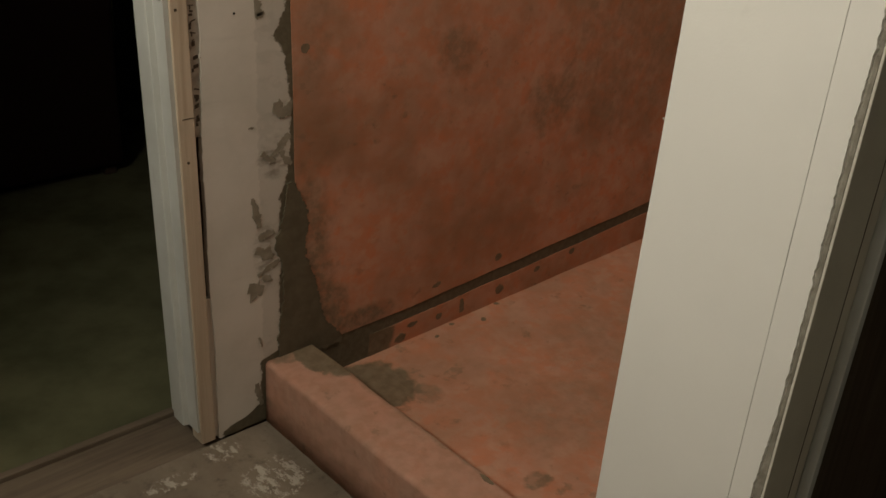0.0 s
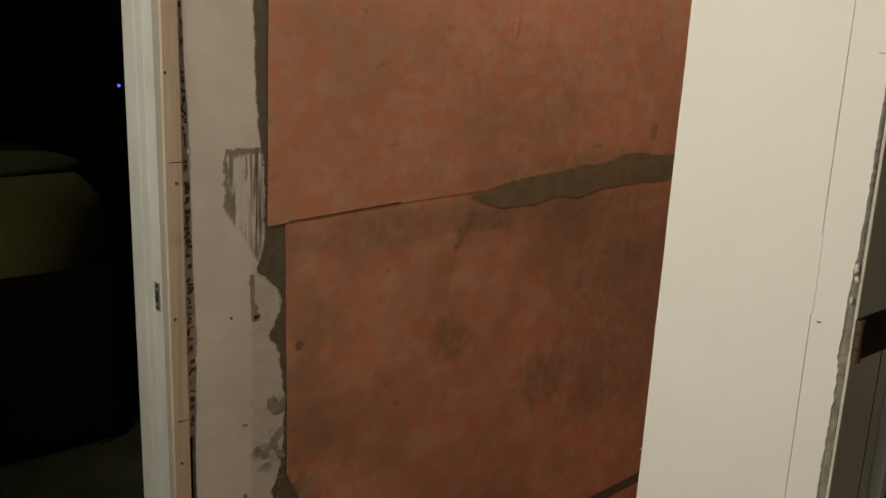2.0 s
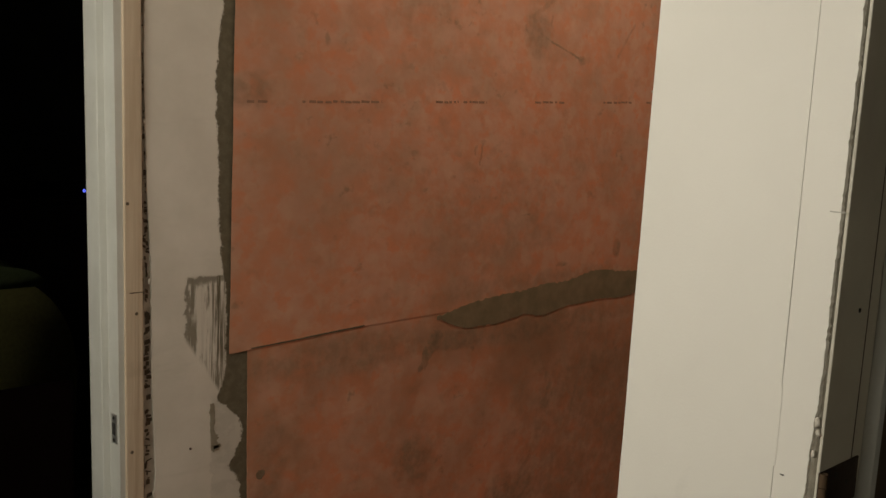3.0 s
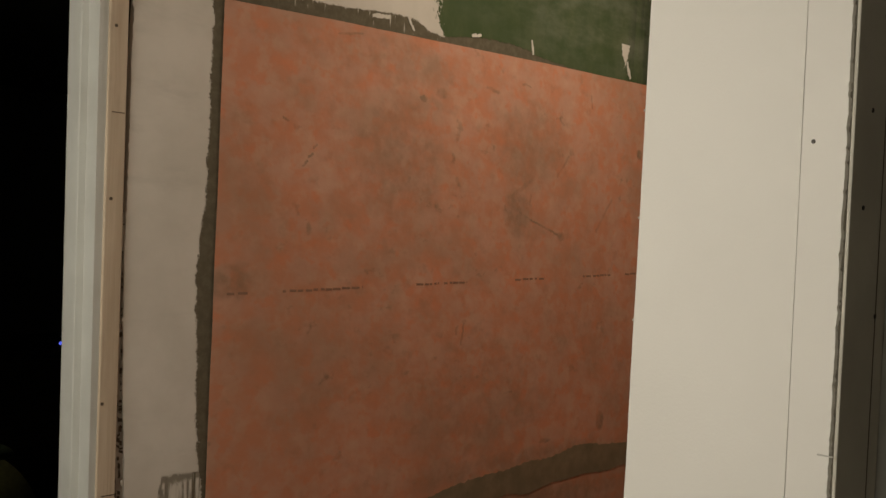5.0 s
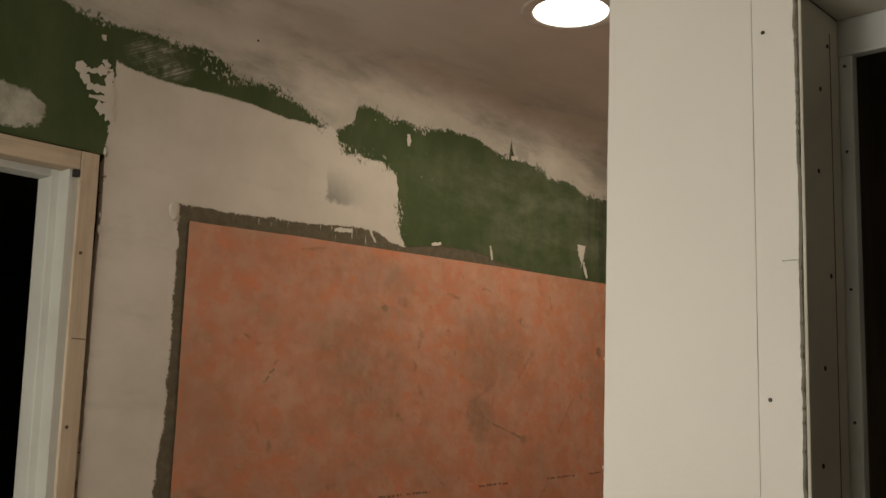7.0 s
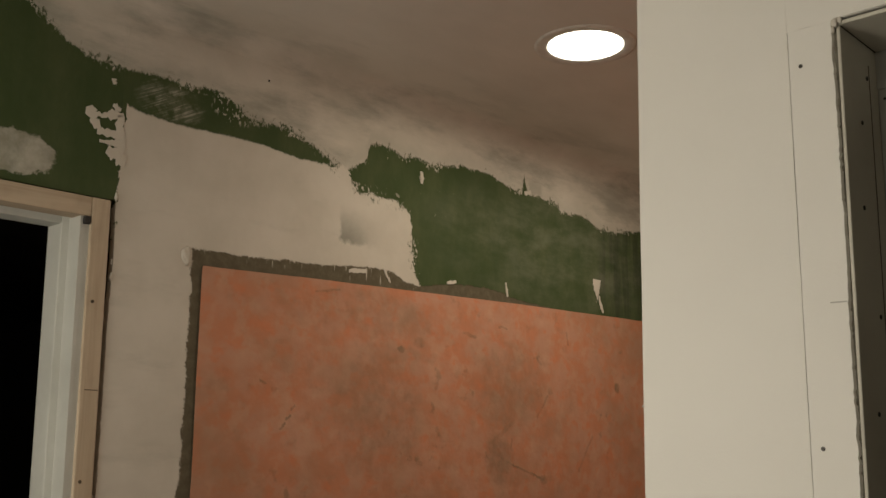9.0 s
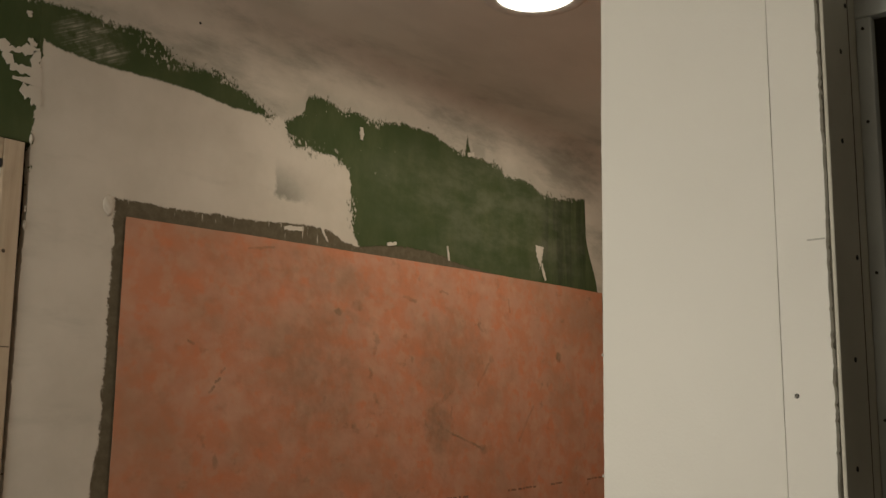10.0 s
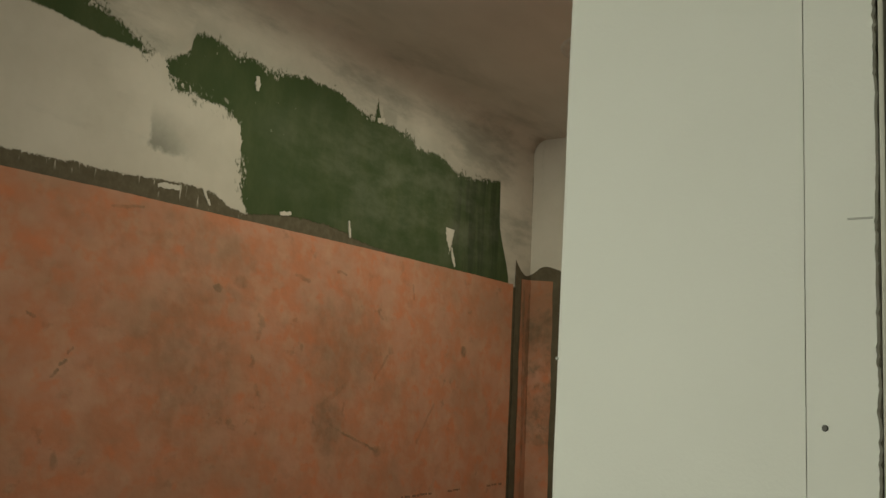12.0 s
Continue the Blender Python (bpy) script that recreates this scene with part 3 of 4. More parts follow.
def sheet_xz(y0, y1, left, right, low, high, n=150, fine=0.001, coarse=0.002, seed=1.0):
    """A thin upright sheet between y0 (front) and y1; left and right are functions of z, low and high of x, all with frayed edges."""
    bm = bmesh.new()
    ring = []
    za, zb = low(left(0.0)), high(left(2.0))
    for i in range(n):
        z = za + (zb - za) * i / n
        ring.append((left(z) + wobble(z, seed, fine, coarse), z))
    xa, xb = left(zb), right(zb)
    for i in range(n):
        x = xa + (xb - xa) * i / n
        ring.append((x, high(x) + wobble(x, seed + 3, fine, coarse)))
    zc, zd = high(xb), low(xb)
    for i in range(n):
        z = zc + (zd - zc) * i / n
        ring.append((right(z) + wobble(z, seed + 6, fine, coarse), z))
    xb2, xa2 = right(zd), left(za)
    for i in range(n):
        x = xb2 + (xa2 - xb2) * i / n
        ring.append((x, low(x) + wobble(x, seed + 9, fine, coarse)))
    front = [bm.verts.new((x, y0, z)) for x, z in ring]
    back = [bm.verts.new((x, y1, z)) for x, z in ring]
    bm.faces.new(front)
    for i in range(len(ring)):
        j = (i + 1) % len(ring)
        bm.faces.new((front[i], front[j], back[j], back[i]))
    return bm


def lerp(points):
    """A broken line through pairs, as a function."""
    xs, ys = zip(*points)
    return lambda v: float(np.interp(v, xs, ys))


def shear_x(bm, k, z0=0.0):
    """Leans a mesh: x moves by k per metre of height."""
    for v in bm.verts:
        v.co.x += k * (v.co.z - z0)
    return bm


# ---- large structure ----
WALL_B = 0.112   # back of the wall with the first doorway
DOOR_L = -0.945
LEAN = -0.0165

bm = bmesh.new()
box(bm, -1.95, CORNER + 0.12, -2.42, 0.0, -0.12, 0.0)
thing("floor", bm, M_SLAB, "grey-brown stained cement floor with white plaster scrapes", "floor", "structure")
bm = bmesh.new()
box(bm, DOOR_L - 0.1, -0.10, 0.002, 0.136, -0.12, -0.003, 0.004)
thing("threshold", bm, M_SILL, "worn brown board threshold in the doorway", "threshold", "structure")
bm = bmesh.new()
box(bm, DOOR_L - 0.1, -0.10, 0.140, 0.158, -0.12, 0.004, 0.003)
thing("transition_strip", bm, M_SILL, "thin worn edging strip beside the threshold", "trim", "structure")
bm = bmesh.new()
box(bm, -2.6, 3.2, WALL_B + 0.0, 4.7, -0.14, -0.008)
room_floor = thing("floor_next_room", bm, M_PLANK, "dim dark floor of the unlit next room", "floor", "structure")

bm = bmesh.new()
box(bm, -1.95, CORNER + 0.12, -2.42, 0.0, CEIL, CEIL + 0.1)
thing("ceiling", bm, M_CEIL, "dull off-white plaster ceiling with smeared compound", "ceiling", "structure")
bm = bmesh.new()
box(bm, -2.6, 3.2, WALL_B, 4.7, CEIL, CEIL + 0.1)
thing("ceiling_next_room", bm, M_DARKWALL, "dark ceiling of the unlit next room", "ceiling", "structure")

# the wall with the orange sheet: studs and core behind, one ragged board in front
bm = bmesh.new()
box(bm, -0.108, CORNER + 0.12, 0.0135, WALL_B, -0.1, CEIL)
box(bm, DOOR_L - 0.03, -0.108, 0.0135, WALL_B, 2.062, CEIL)
box(bm, -2.6, DOOR_L - 0.03, 0.0135, WALL_B, -0.1, CEIL)
box(bm, CORNER + 0.12, 3.2, 0.0135, WALL_B, -0.1, CEIL)
wall_n = thing("wall_north", bm, M_STUD, "green moisture board wall with patchy white compound and mortar", "wall", "structure")
torn = lerp([(0.0, -0.112), (0.25, -0.110), (0.43, -0.117), (0.65, -0.114), (0.84, -0.110), (1.19, -0.119), (1.42, -0.131), (2.05, -0.134), (2.4, -0.134)])
part("board", sheet_xz(0.0, 0.0135, torn, lambda z: CORNER, lambda x: 0.006, lambda x: CEIL, 420, 0.0012, 0.003, 2.0), M_BOARD, wall_n)
part("head_board", box(bmesh.new(), DOOR_L - 0.03, -0.12, 0.0006, 0.013, 2.054, CEIL), M_BOARD, wall_n, "dark green board over the doorway")
part("side_board", box(bmesh.new(), -1.95, DOOR_L - 0.034, 0.0, 0.0135, 0.0, CEIL), M_WALL, wall_n)

# the far end of the shower, and the wall between shower and second doorway
bm = bmesh.new()
box(bm, CORNER, CORNER + 0.12, -1.0, 0.0, 0.0, CEIL)
thing("wall_east", bm, M_MUD, "off-white plastered end wall of the shower", "wall", "structure")
bm = bmesh.new()
box(bm, 0.0131, CORNER, OPEN_Y + 0.032, FRONT - 0.015, 0.0, CEIL)
box(bm, 0.0131, 0.106, -1.86, OPEN_Y + 0.0315, 2.092, CEIL)
box(bm, 0.0131, 0.106, -2.42, -1.86, 0.0, CEIL)
pier = thing("wall_pier", bm, M_STUD, "white boarded wall end between shower and doorway", "wall", "structure")
bm = bmesh.new()
box(bm, 0.0135, CORNER, FRONT - 0.0145, FRONT - 0.012, 0.0, CEIL)
part("shower_side", bm, M_LOW_SHEET, pier)


def edge_at(z):
    """The shower edge of the pier is a little out of plumb."""
    return -0.8450 - 0.0152 * z


def seam_at(z):
    return -1.0365 - 0.0048 * z


def wide_board():
    bm = bmesh.new()
    cols = []
    for i in range(121):
        z = 0.004 + (CEIL - 0.005) * i / 120
        e = edge_at(z) + wobble(z, 81.0, 0.0003, 0.0008)
        cols.append([bm.verts.new(c) for c in ((0.013, e, z), (0.0035, e, z), (0.0008, e - 0.001, z), (0.0, e - 0.0035, z),
                                              (0.0, seam_at(z) + 0.0005 + wobble(z, 84.0, 0.0002, 0.0003), z), (0.013, seam_at(z) + 0.0008, z))])
    for a, b in zip(cols, cols[1:]):
        for j in range(6):
            bm.faces.new((a[j], a[(j + 1) % 6], b[(j + 1) % 6], b[j]))
    bm.faces.new(cols[0])
    bm.faces.new(cols[-1])
    return bm


part("wide_board", wide_board(), M_PANEL, pier)


chipped = lerp([(0.0, -1.064), (0.53, -1.065), (0.66, -1.0725), (1.0, -1.0735), (1.12, -1.077), (1.28, -1.081), (1.6, -1.085), (1.95, -1.0885), (2.08, -1.089)])
LEAN_2 = 0.0105  # lean of the second doorway's jamb


def board_core():
    """Broken gypsum between the chipped board and the jamb, with a crack left beside the jamb."""
    bm = bmesh.new()
    cols = []
    for i in range(601):
        z = 0.004 + 2.070 * i / 600
        crack = OPEN_Y + 0.0051 - LEAN_2 * (z - 1.9) + 0.5 * abs(wobble(z, 95.0, 0.0012, 0.0016))
        crack = min(crack, chipped(z) + 0.0015)
        dip = 0.0035 + wobble(z, 97.0, 0.0012, 0.0010)
        cols.append([bm.verts.new(c) for c in ((0.0022, chipped(z) + 0.004, z), (dip, (chipped(z) + crack) / 2, z), (dip + 0.0016, crack, z), (0.0128, crack + 0.0004, z), (0.0128, chipped(z) + 0.004, z))])
    for a, b in zip(cols, cols[1:]):
        for j in range(5):
            bm.faces.new((a[j], a[(j + 1) % 5], b[(j + 1) % 5], b[j]))
    bm.faces.new(cols[0])
    bm.faces.new(cols[-1])
    return bm


part("board_core", board_core(), M_CORE, pier, "broken gypsum edge, greyed for its grazing shade")


def board_edge():
    """Narrow filler board with a broken edge towards the doorway."""
    bm = bmesh.new()
    n = 800
    rows = []
    for i in range(n + 1):
        z = 0.004 + (2.076 - 0.004) * i / n
        chew = 0.0012 * noise.noise((z * 11, 2.0, 0)) + 0.0010 * noise.noise((z * 60, 7.0, 0)) + 0.0012 * noise.noise((z * 230, 3.0, 0))
        if z < 1.25:
            chew += 0.0014 * noise.noise((z * 120, 9.0, 0))
        if 1.08 < z < 1.24:
            chew += 0.003 * math.sin((z - 1.08) / 0.16 * math.pi) ** 0.5 * (0.6 + noise.noise((z * 40, 1.0, 4.0)))
        rows.append((chipped(z) + chew, z))
    cols = []
    for y, z in rows:
        cols.append([bm.verts.new(c) for c in ((0.0004, seam_at(z), z), (0.0004, y, z), (0.004, y - 0.0012, z), (0.013, y + 0.001, z), (0.013, seam_at(z), z))])
    for a, b in zip(cols, cols[1:]):
        for j in range(5):
            bm.faces.new((a[j], a[(j + 1) % 5], b[(j + 1) % 5], b[j]))
    bm.faces.new(cols[0])
    bm.faces.new(cols[-1])
    return bm


part("filler_board", board_edge(), M_PANEL, pier, "narrow white board with chipped edge")


def ragged_head():
    """Board over the doorway with a hand-cut lower edge."""
    bm = bmesh.new()
    cols = []
    for i in range(401):
        y = -2.42 + (2.42 - 1.0445) * i / 400
        z = 2.0775 + wobble(y, 91.0, 0.0007, 0.0012) + (0.0 if y < -1.0895 else -0.0018)
        cols.append([bm.verts.new(c) for c in ((0.0002, y, CEIL - 0.001), (0.0002, y, z), (0.003, y, z - 0.0008), (0.013, y, z + 0.001), (0.013, y, CEIL - 0.001))])
    for a, b in zip(cols, cols[1:]):
        for j in range(5):
            bm.faces.new((a[j], a[(j + 1) % 5], b[(j + 1) % 5], b[j]))
    bm.faces.new(cols[0])
    bm.faces.new(cols[-1])
    return bm


part("head_board", ragged_head(), M_PANEL, pier)
part("side_board", box(bmesh.new(), 0.0, 0.013, -2.42, -1.86, 0.004, 2.076), M_PANEL, pier)
part("screw", box(bmesh.new(), -0.0006, 0.0006, -1.0530, -1.0490, 1.1354, 1.1366, 0.0003, 1), M_SCREW, pier, "dark screw slot")
part("seam_filler", box(bmesh.new(), -0.0001, 0.004, seam_at(1.18) - 0.0012, seam_at(1.18) + 0.0016, 1.142, 1.222), M_PANEL, pier)
for z, y in ((1.679, -1.0555), (2.039, -1.0575)):
    part("screw", disc(bmesh.new(), (-0.0003, y, z), (-1, 0, 0), 0.0021, 0.0012, 12, 0.0016), M_SCREW, pier, "dark screw head")
for z, y in ((1.809, -1.077), (1.395, -1.078)):
    part("pencil_mark", box(bmesh.new(), -0.0004, 0.0006, y - 0.009, y + 0.006, z - 0.0006, z + 0.0006), M_PENCIL, pier, "short grey pencil stroke")
# Chips along the metal bead; their glint is put in as plain white
for z in (1.607, 1.50, 1.72, 0.93):
    part("bead_chip", disc(bmesh.new(), (0.0006, edge_at(z) - 0.0004, z), (-1, 0.6, 0), 0.0013, 0.0012, 8), M_TRIM, pier, "chip on the corner bead, glint painted white")

# soft run of compound in the corner of wall and ceiling


def cove(x0, x1, r):
    bm = bmesh.new()
    cols = []
    for i in range(91):
        x = x0 + (x1 - x0) * i / 90
        rr = r * (1 + 0.15 * noise.noise((x * 5, 1.0, 0)))
        row = [bm.verts.new((x, 0.004, CEIL - rr - 0.05)), bm.verts.new((x, 0.0006, CEIL - rr - 0.03))]
        for k in range(13):
            a = math.pi / 2 * k / 12
            row.append(bm.verts.new((x, -rr + rr * math.cos(a) + 0.0004, CEIL - rr + rr * math.sin(a) + 0.0004)))
        row += [bm.verts.new((x, -rr - 0.04, CEIL + 0.0006)), bm.verts.new((x, -rr - 0.05, CEIL + 0.004)), bm.verts.new((x, 0.004, CEIL + 0.004))]
        cols.append(row)
    for a, b in zip(cols, cols[1:]):
        for j in range(len(a)):
            k = (j + 1) % len(a)
            bm.faces.new((a[j], a[k], b[k], b[j]))
    bm.faces.new(cols[0])
    bm.faces.new(cols[-1])
    return bm


thing("corner_compound", cove(-1.45, CORNER, 0.040), M_BOARD, "smeared white compound along the ceiling corner", "trim", "structure", smooth=True)

# closing walls of the bathroom
for name, dims in (("wall_west", (-1.57, -1.45, -2.42, 0.0)), ("wall_south", (-1.45, 0.0, -2.42, -2.30))):
    thing(name, box(bmesh.new(), dims[0], dims[1], dims[2], dims[3], 0.0, CEIL), M_WALL, "plain off-white plastered bathroom wall", "wall", "structure")
# unlit rooms behind the two doorways; their darkness is partly put into the colour
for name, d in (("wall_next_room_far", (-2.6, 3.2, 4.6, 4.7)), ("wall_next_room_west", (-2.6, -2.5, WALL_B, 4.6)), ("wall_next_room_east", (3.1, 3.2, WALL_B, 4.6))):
    thing(name, box(bmesh.new(), *d, -0.1, CEIL), M_DARKWALL, "wall of the unlit next room, darkness put into its colour", "wall", "structure")
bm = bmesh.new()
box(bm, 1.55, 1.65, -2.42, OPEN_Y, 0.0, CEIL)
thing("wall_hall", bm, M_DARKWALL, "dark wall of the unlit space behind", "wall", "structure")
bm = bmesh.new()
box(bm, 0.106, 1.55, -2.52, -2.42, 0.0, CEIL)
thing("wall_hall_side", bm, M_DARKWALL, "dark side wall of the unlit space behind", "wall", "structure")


# ---- first doorway: jamb, stop, pine edge ----
def jamb_profile(z0, z1, face, sign):
    """Upright door jamb with a stop; face is the x of its flat, sign the way to the opening."""
    prof = [(0.0, 0.0), (0.0, 0.036), (0.010, 0.039), (0.011, 0.042), (0.011, 0.078), (0.009, 0.081), (0.002, 0.083), (0.002, 0.104), (-0.022, 0.104), (-0.022, 0.0)]
    bm = bmesh.new()
    a = [bm.verts.new((face + sign * p, y, z0)) for p, y in prof]
    b = [bm.verts.new((face + sign * p, y, z1)) for p, y in prof]
    for i in range(len(prof)):
        j = (i + 1) % len(prof)
        bm.faces.new((a[i], a[j], b[j], b[i]))
    bm.faces.new(a)
    bm.faces.new(b)
    return bm


door_1 = root("door_1", (-0.55, 0.05, 0.0), "doorway with white painted jamb and raw pine edging", "doorway", kind="structure")
right = part("jamb", shear_x(jamb_profile(0.04, 2.024, -0.1575, -1), LEAN), M_JAMB, door_1)
part("jamb", jamb_profile(0.04, 2.024, DOOR_L + 0.004, 1), M_JAMB, door_1)
bm = bmesh.new()
for y0, y1, z0 in ((0.0, 0.038, 2.0245), (0.040, 0.080, 2.012), (0.082, 0.111, 2.0225)):
    box(bm, DOOR_L - 0.012, -0.168, y0, y1, z0, 2.044, 0.001, 1)
part("head_jamb", bm, M_JAMB, door_1)
bm = shear_x(box(bmesh.new(), -0.153, -0.1225, -0.006, 0.034, 0.012, 2.0515, 0.002), LEAN * 0.68)
part("pine_edge", bm, M_PINE, door_1, "raw pine edging with knots")
part("pine_head", box(bmesh.new(), DOOR_L - 0.03, -0.1765, -0.0055, 0.030, 2.0205, 2.0515, 0.002), M_PINE_X, door_1, "raw pine head strip")
part("notch", box(bmesh.new(), -0.1865, -0.1775, -0.0062, 0.0, 2.008, 2.020), M_HOLE, door_1, "dark notch at the corner")
for z, dx in ((0.887, 0.010), (1.889, 0.012), (1.30, 0.006), (0.62, 0.014), (1.62, 0.011), (1.12, 0.02)):
    part("knot", disc(bmesh.new(), (-0.153 + LEAN * 0.75 * z + dx, -0.0062, z), (0, -1, 0), 0.0028, 0.0012, 10), M_STUD, door_1, "dark knot in the pine")
for z in (0.70, 1.155, 1.755):
    part("joint", box(bmesh.new(), -0.1445 + LEAN * 0.75 * z, -0.1225 + LEAN * 0.75 * z, -0.0066, -0.005, z - 0.0007, z + 0.0007), M_STUD, door_1, "pencil line across the pine")
strike = part("strike_plate", shear_x(box(bmesh.new(), -0.1592, -0.157, 0.008, 0.026, 0.90, 0.95, 0.0006, 1), LEAN), M_STEEL, door_1, "small steel strike plate")
for z0, z1 in ((0.915, 0.935),):
    part("latch_hole", shear_x(box(bmesh.new(), -0.1600, -0.158, 0.012, 0.022, z0, z1), LEAN), M_HOLE, door_1)
for z in (0.906, 0.944):
    part("screw", disc(bmesh.new(), (-0.1597 + LEAN * z, 0.017, z), (-1, 0, 0), 0.003, 0.0012, 10), M_SCREW, door_1)
# torn strip of board paper in the slit beside the pine edge
slit = lerp([(0.0, -0.121), (2.05, -0.145)])
bm = sheet_xz(0.0045, 0.0075, lambda z: slit(z) + 0.004, lambda z: torn(z) + 0.006, lambda x: 0.66, lambda x: 1.60, 260, 0.0022, 0.0035, 14.0)
paper = part("torn_paper", bm, M_PAPER, wall_n, "torn board paper with black print")
bm = bmesh.new()
z = 0.68
while z < 1.59:
    h = random.uniform(0.002, 0.007)
    dense = noise.noise((z * 7.0, 4.0, 2.0))
    if random.random() < 0.55 + dense:
        x0 = slit(z) + 0.004 + random.uniform(0.0, 0.006)
        x1 = x0 + random.uniform(0.002, 0.010)
        tilt = random.uniform(-0.003, 0.003)
        box(bm, x0, x1, 0.0036, 0.0046, z, z + h * random.uniform(0.4, 1.6))
        bm.verts.ensure_lookup_table()
        for v in bm.verts[-8:]:
            v.co.z += tilt * (v.co.x - x0) / (x1 - x0)
    z += h
part("print", bm, M_SCRAPS, paper)
CRUMBS = [(1.932, 0.006), (1.955, 0.004), (2.06, 0.006)] + [(random.uniform(0.75, 2.03), random.uniform(0.002, 0.0045)) for _ in range(9)]
for z, s in CRUMBS:
    bm = bmesh.new()
    bmesh.ops.create_icosphere(bm, subdivisions=2, radius=s)
    for v in bm.verts:
        v.co = Vector((v.co.x * 0.45, v.co.y * 0.4, v.co.z * 1.3)) * (1 + 0.5 * noise.noise(v.co * 160 + Vector((z, 0, 0))))
        v.co += Vector((torn(z) - 0.001 + 0.004 * noise.noise((z * 31, 0, 0)), 0.0, z))
    part("plaster_crumb", bm, M_MUD, wall_n, "crumb of white compound", True)

for x, z in ((-0.043, 0.868), (0.15, 2.335)):
    part("screw", disc(bmesh.new(), (x, -0.0003, z), (0, -1, 0), 0.0026, 0.0014, 10, 0.002), M_SCREW, wall_n, "dark screw head")
bm = bmesh.new()
bmesh.ops.create_icosphere(bm, subdivisions=3, radius=0.012)
for v in bm.verts:
    v.co = Vector((v.co.x * 0.75, v.co.y * 0.3, v.co.z * 1.2)) * (1 + 0.6 * noise.noise(v.co * 130)) + Vector((-0.001, 0.0, 1.985))
part("plaster_crumb", bm, M_MUD, wall_n, "crumb of white compound", True)



def dab(x0, z0, x1, z1, width, seed, thick):
    """A thin lick of compound or mortar on the wall, ragged, thinning out to its ends."""
    bm = bmesh.new()
    a, b = Vector((x0, z0)), Vector((x1, z1))
    ahead = (b - a).normalized()
    side = Vector((-ahead.y, ahead.x))
    ring = []
    for s in (1, -1):
        for k in range(25):
            t = k / 24 if s > 0 else 1 - k / 24
            w = width * (0.25 + math.sin(math.pi * (0.08 + 0.84 * t)) ** 0.3) * (1 + 1.1 * noise.noise((t * 2.5, seed, s * 3.0)) + 0.7 * noise.noise((t * 9, seed, s * 5.0)))
            p = a + (b - a) * t + side * s * max(w, 0.0004) * 0.85 + ahead * width * (0.5 if t > 0.97 else -0.5 if t < 0.03 else 0.0)
            ring.append(p)
    front = [bm.verts.new((p.x, -thick, p.y)) for p in ring]
    back = [bm.verts.new((p.x, 0.0006, p.y)) for p in ring]
    bm.faces.new(front)
    for i in range(len(ring)):
        j = (i + 1) % len(ring)
        bm.faces.new((front[i], front[j], back[j], back[i]))
    return bm


for k, line in enumerate(((-0.190, 2.194, -0.176, 2.168, 0.007), (-0.176, 2.187, -0.135, 2.196, 0.005), (-0.172, 2.160, -0.128, 2.158, 0.006), (-0.168, 2.146, -0.128, 2.145, 0.004),
                          (-0.152, 2.131, -0.128, 2.122, 0.010), (-0.150, 2.207, -0.140, 2.205, 0.004), (-0.153, 2.251, -0.152, 2.246, 0.004), (-0.137, 2.19, -0.132, 2.12, 0.009), (1.205, 2.05, 1.219, 2.012, 0.004),
                          (0.553, 2.243, 0.554, 2.222, 0.005), (0.637, 2.017, 0.662, 2.022, 0.0035), (0.831, 2.040, 0.837, 2.010, 0.0025), (0.36, 2.006, 0.40, 2.012, 0.004), (0.45, 2.022, 0.468, 1.998, 0.003), (0.905, 2.266, 0.925, 2.27, 0.004))):
    part("compound_dab", dab(*line, k * 3.1, 0.0008 + 0.0002 * (k % 6)), M_MUD, wall_n)
for k, line in enumerate(((-0.002, 0.94, 0.002, 0.858, 0.0045), (0.002, 0.858, 0.014, 0.862, 0.005), (-0.018, 0.516, -0.011, 0.488, 0.005), (-0.011, 0.488, -0.006, 0.458, 0.007), (0.036, 0.684, 0.064, 0.680, 0.013),
                          (0.006, 0.602, 0.03, 0.585, 0.007), (0.03, 0.598, 0.064, 0.628, 0.006), (-0.01, 0.405, 0.022, 0.388, 0.010), (-0.028, 0.325, -0.006, 0.318, 0.013), (-0.008, 0.352, 0.036, 0.372, 0.006),
                          (-0.004, 0.432, 0.024, 0.440, 0.007), (-0.012, 0.21, -0.006, 0.19, 0.003), (-0.021, 0.657, -0.012, 0.657, 0.002), (0.002, 0.885, 0.008, 0.862, 0.006), (-0.020, 0.10, -0.010, 0.05, 0.006),
                          (0.045, 0.600, 0.068, 0.572, 0.005), (0.0, 0.345, 0.02, 0.335, 0.005))):
    part("mortar_dab", dab(*line, 50 + k * 2.7, 0.0008 + 0.0002 * (k % 6)), M_THIN, wall_n)

part("slit_filler", box(bmesh.new(), -0.1235, -0.109, 0.0025, 0.0125, 0.012, 0.335, 0.001, 1), M_MUD, wall_n, "plaster pressed into the slit")

# ---- second doorway ----
door_2 = root("door_2", (0.07, -1.47, 0.0), "unlit doorway with pale painted jamb and old hinge", "doorway", kind="structure")


def lean_y(bm):
    """Follows the lean of the pier."""
    for v in bm.verts:
        v.co.y -= LEAN_2 * (v.co.z - 1.9)
    return bm


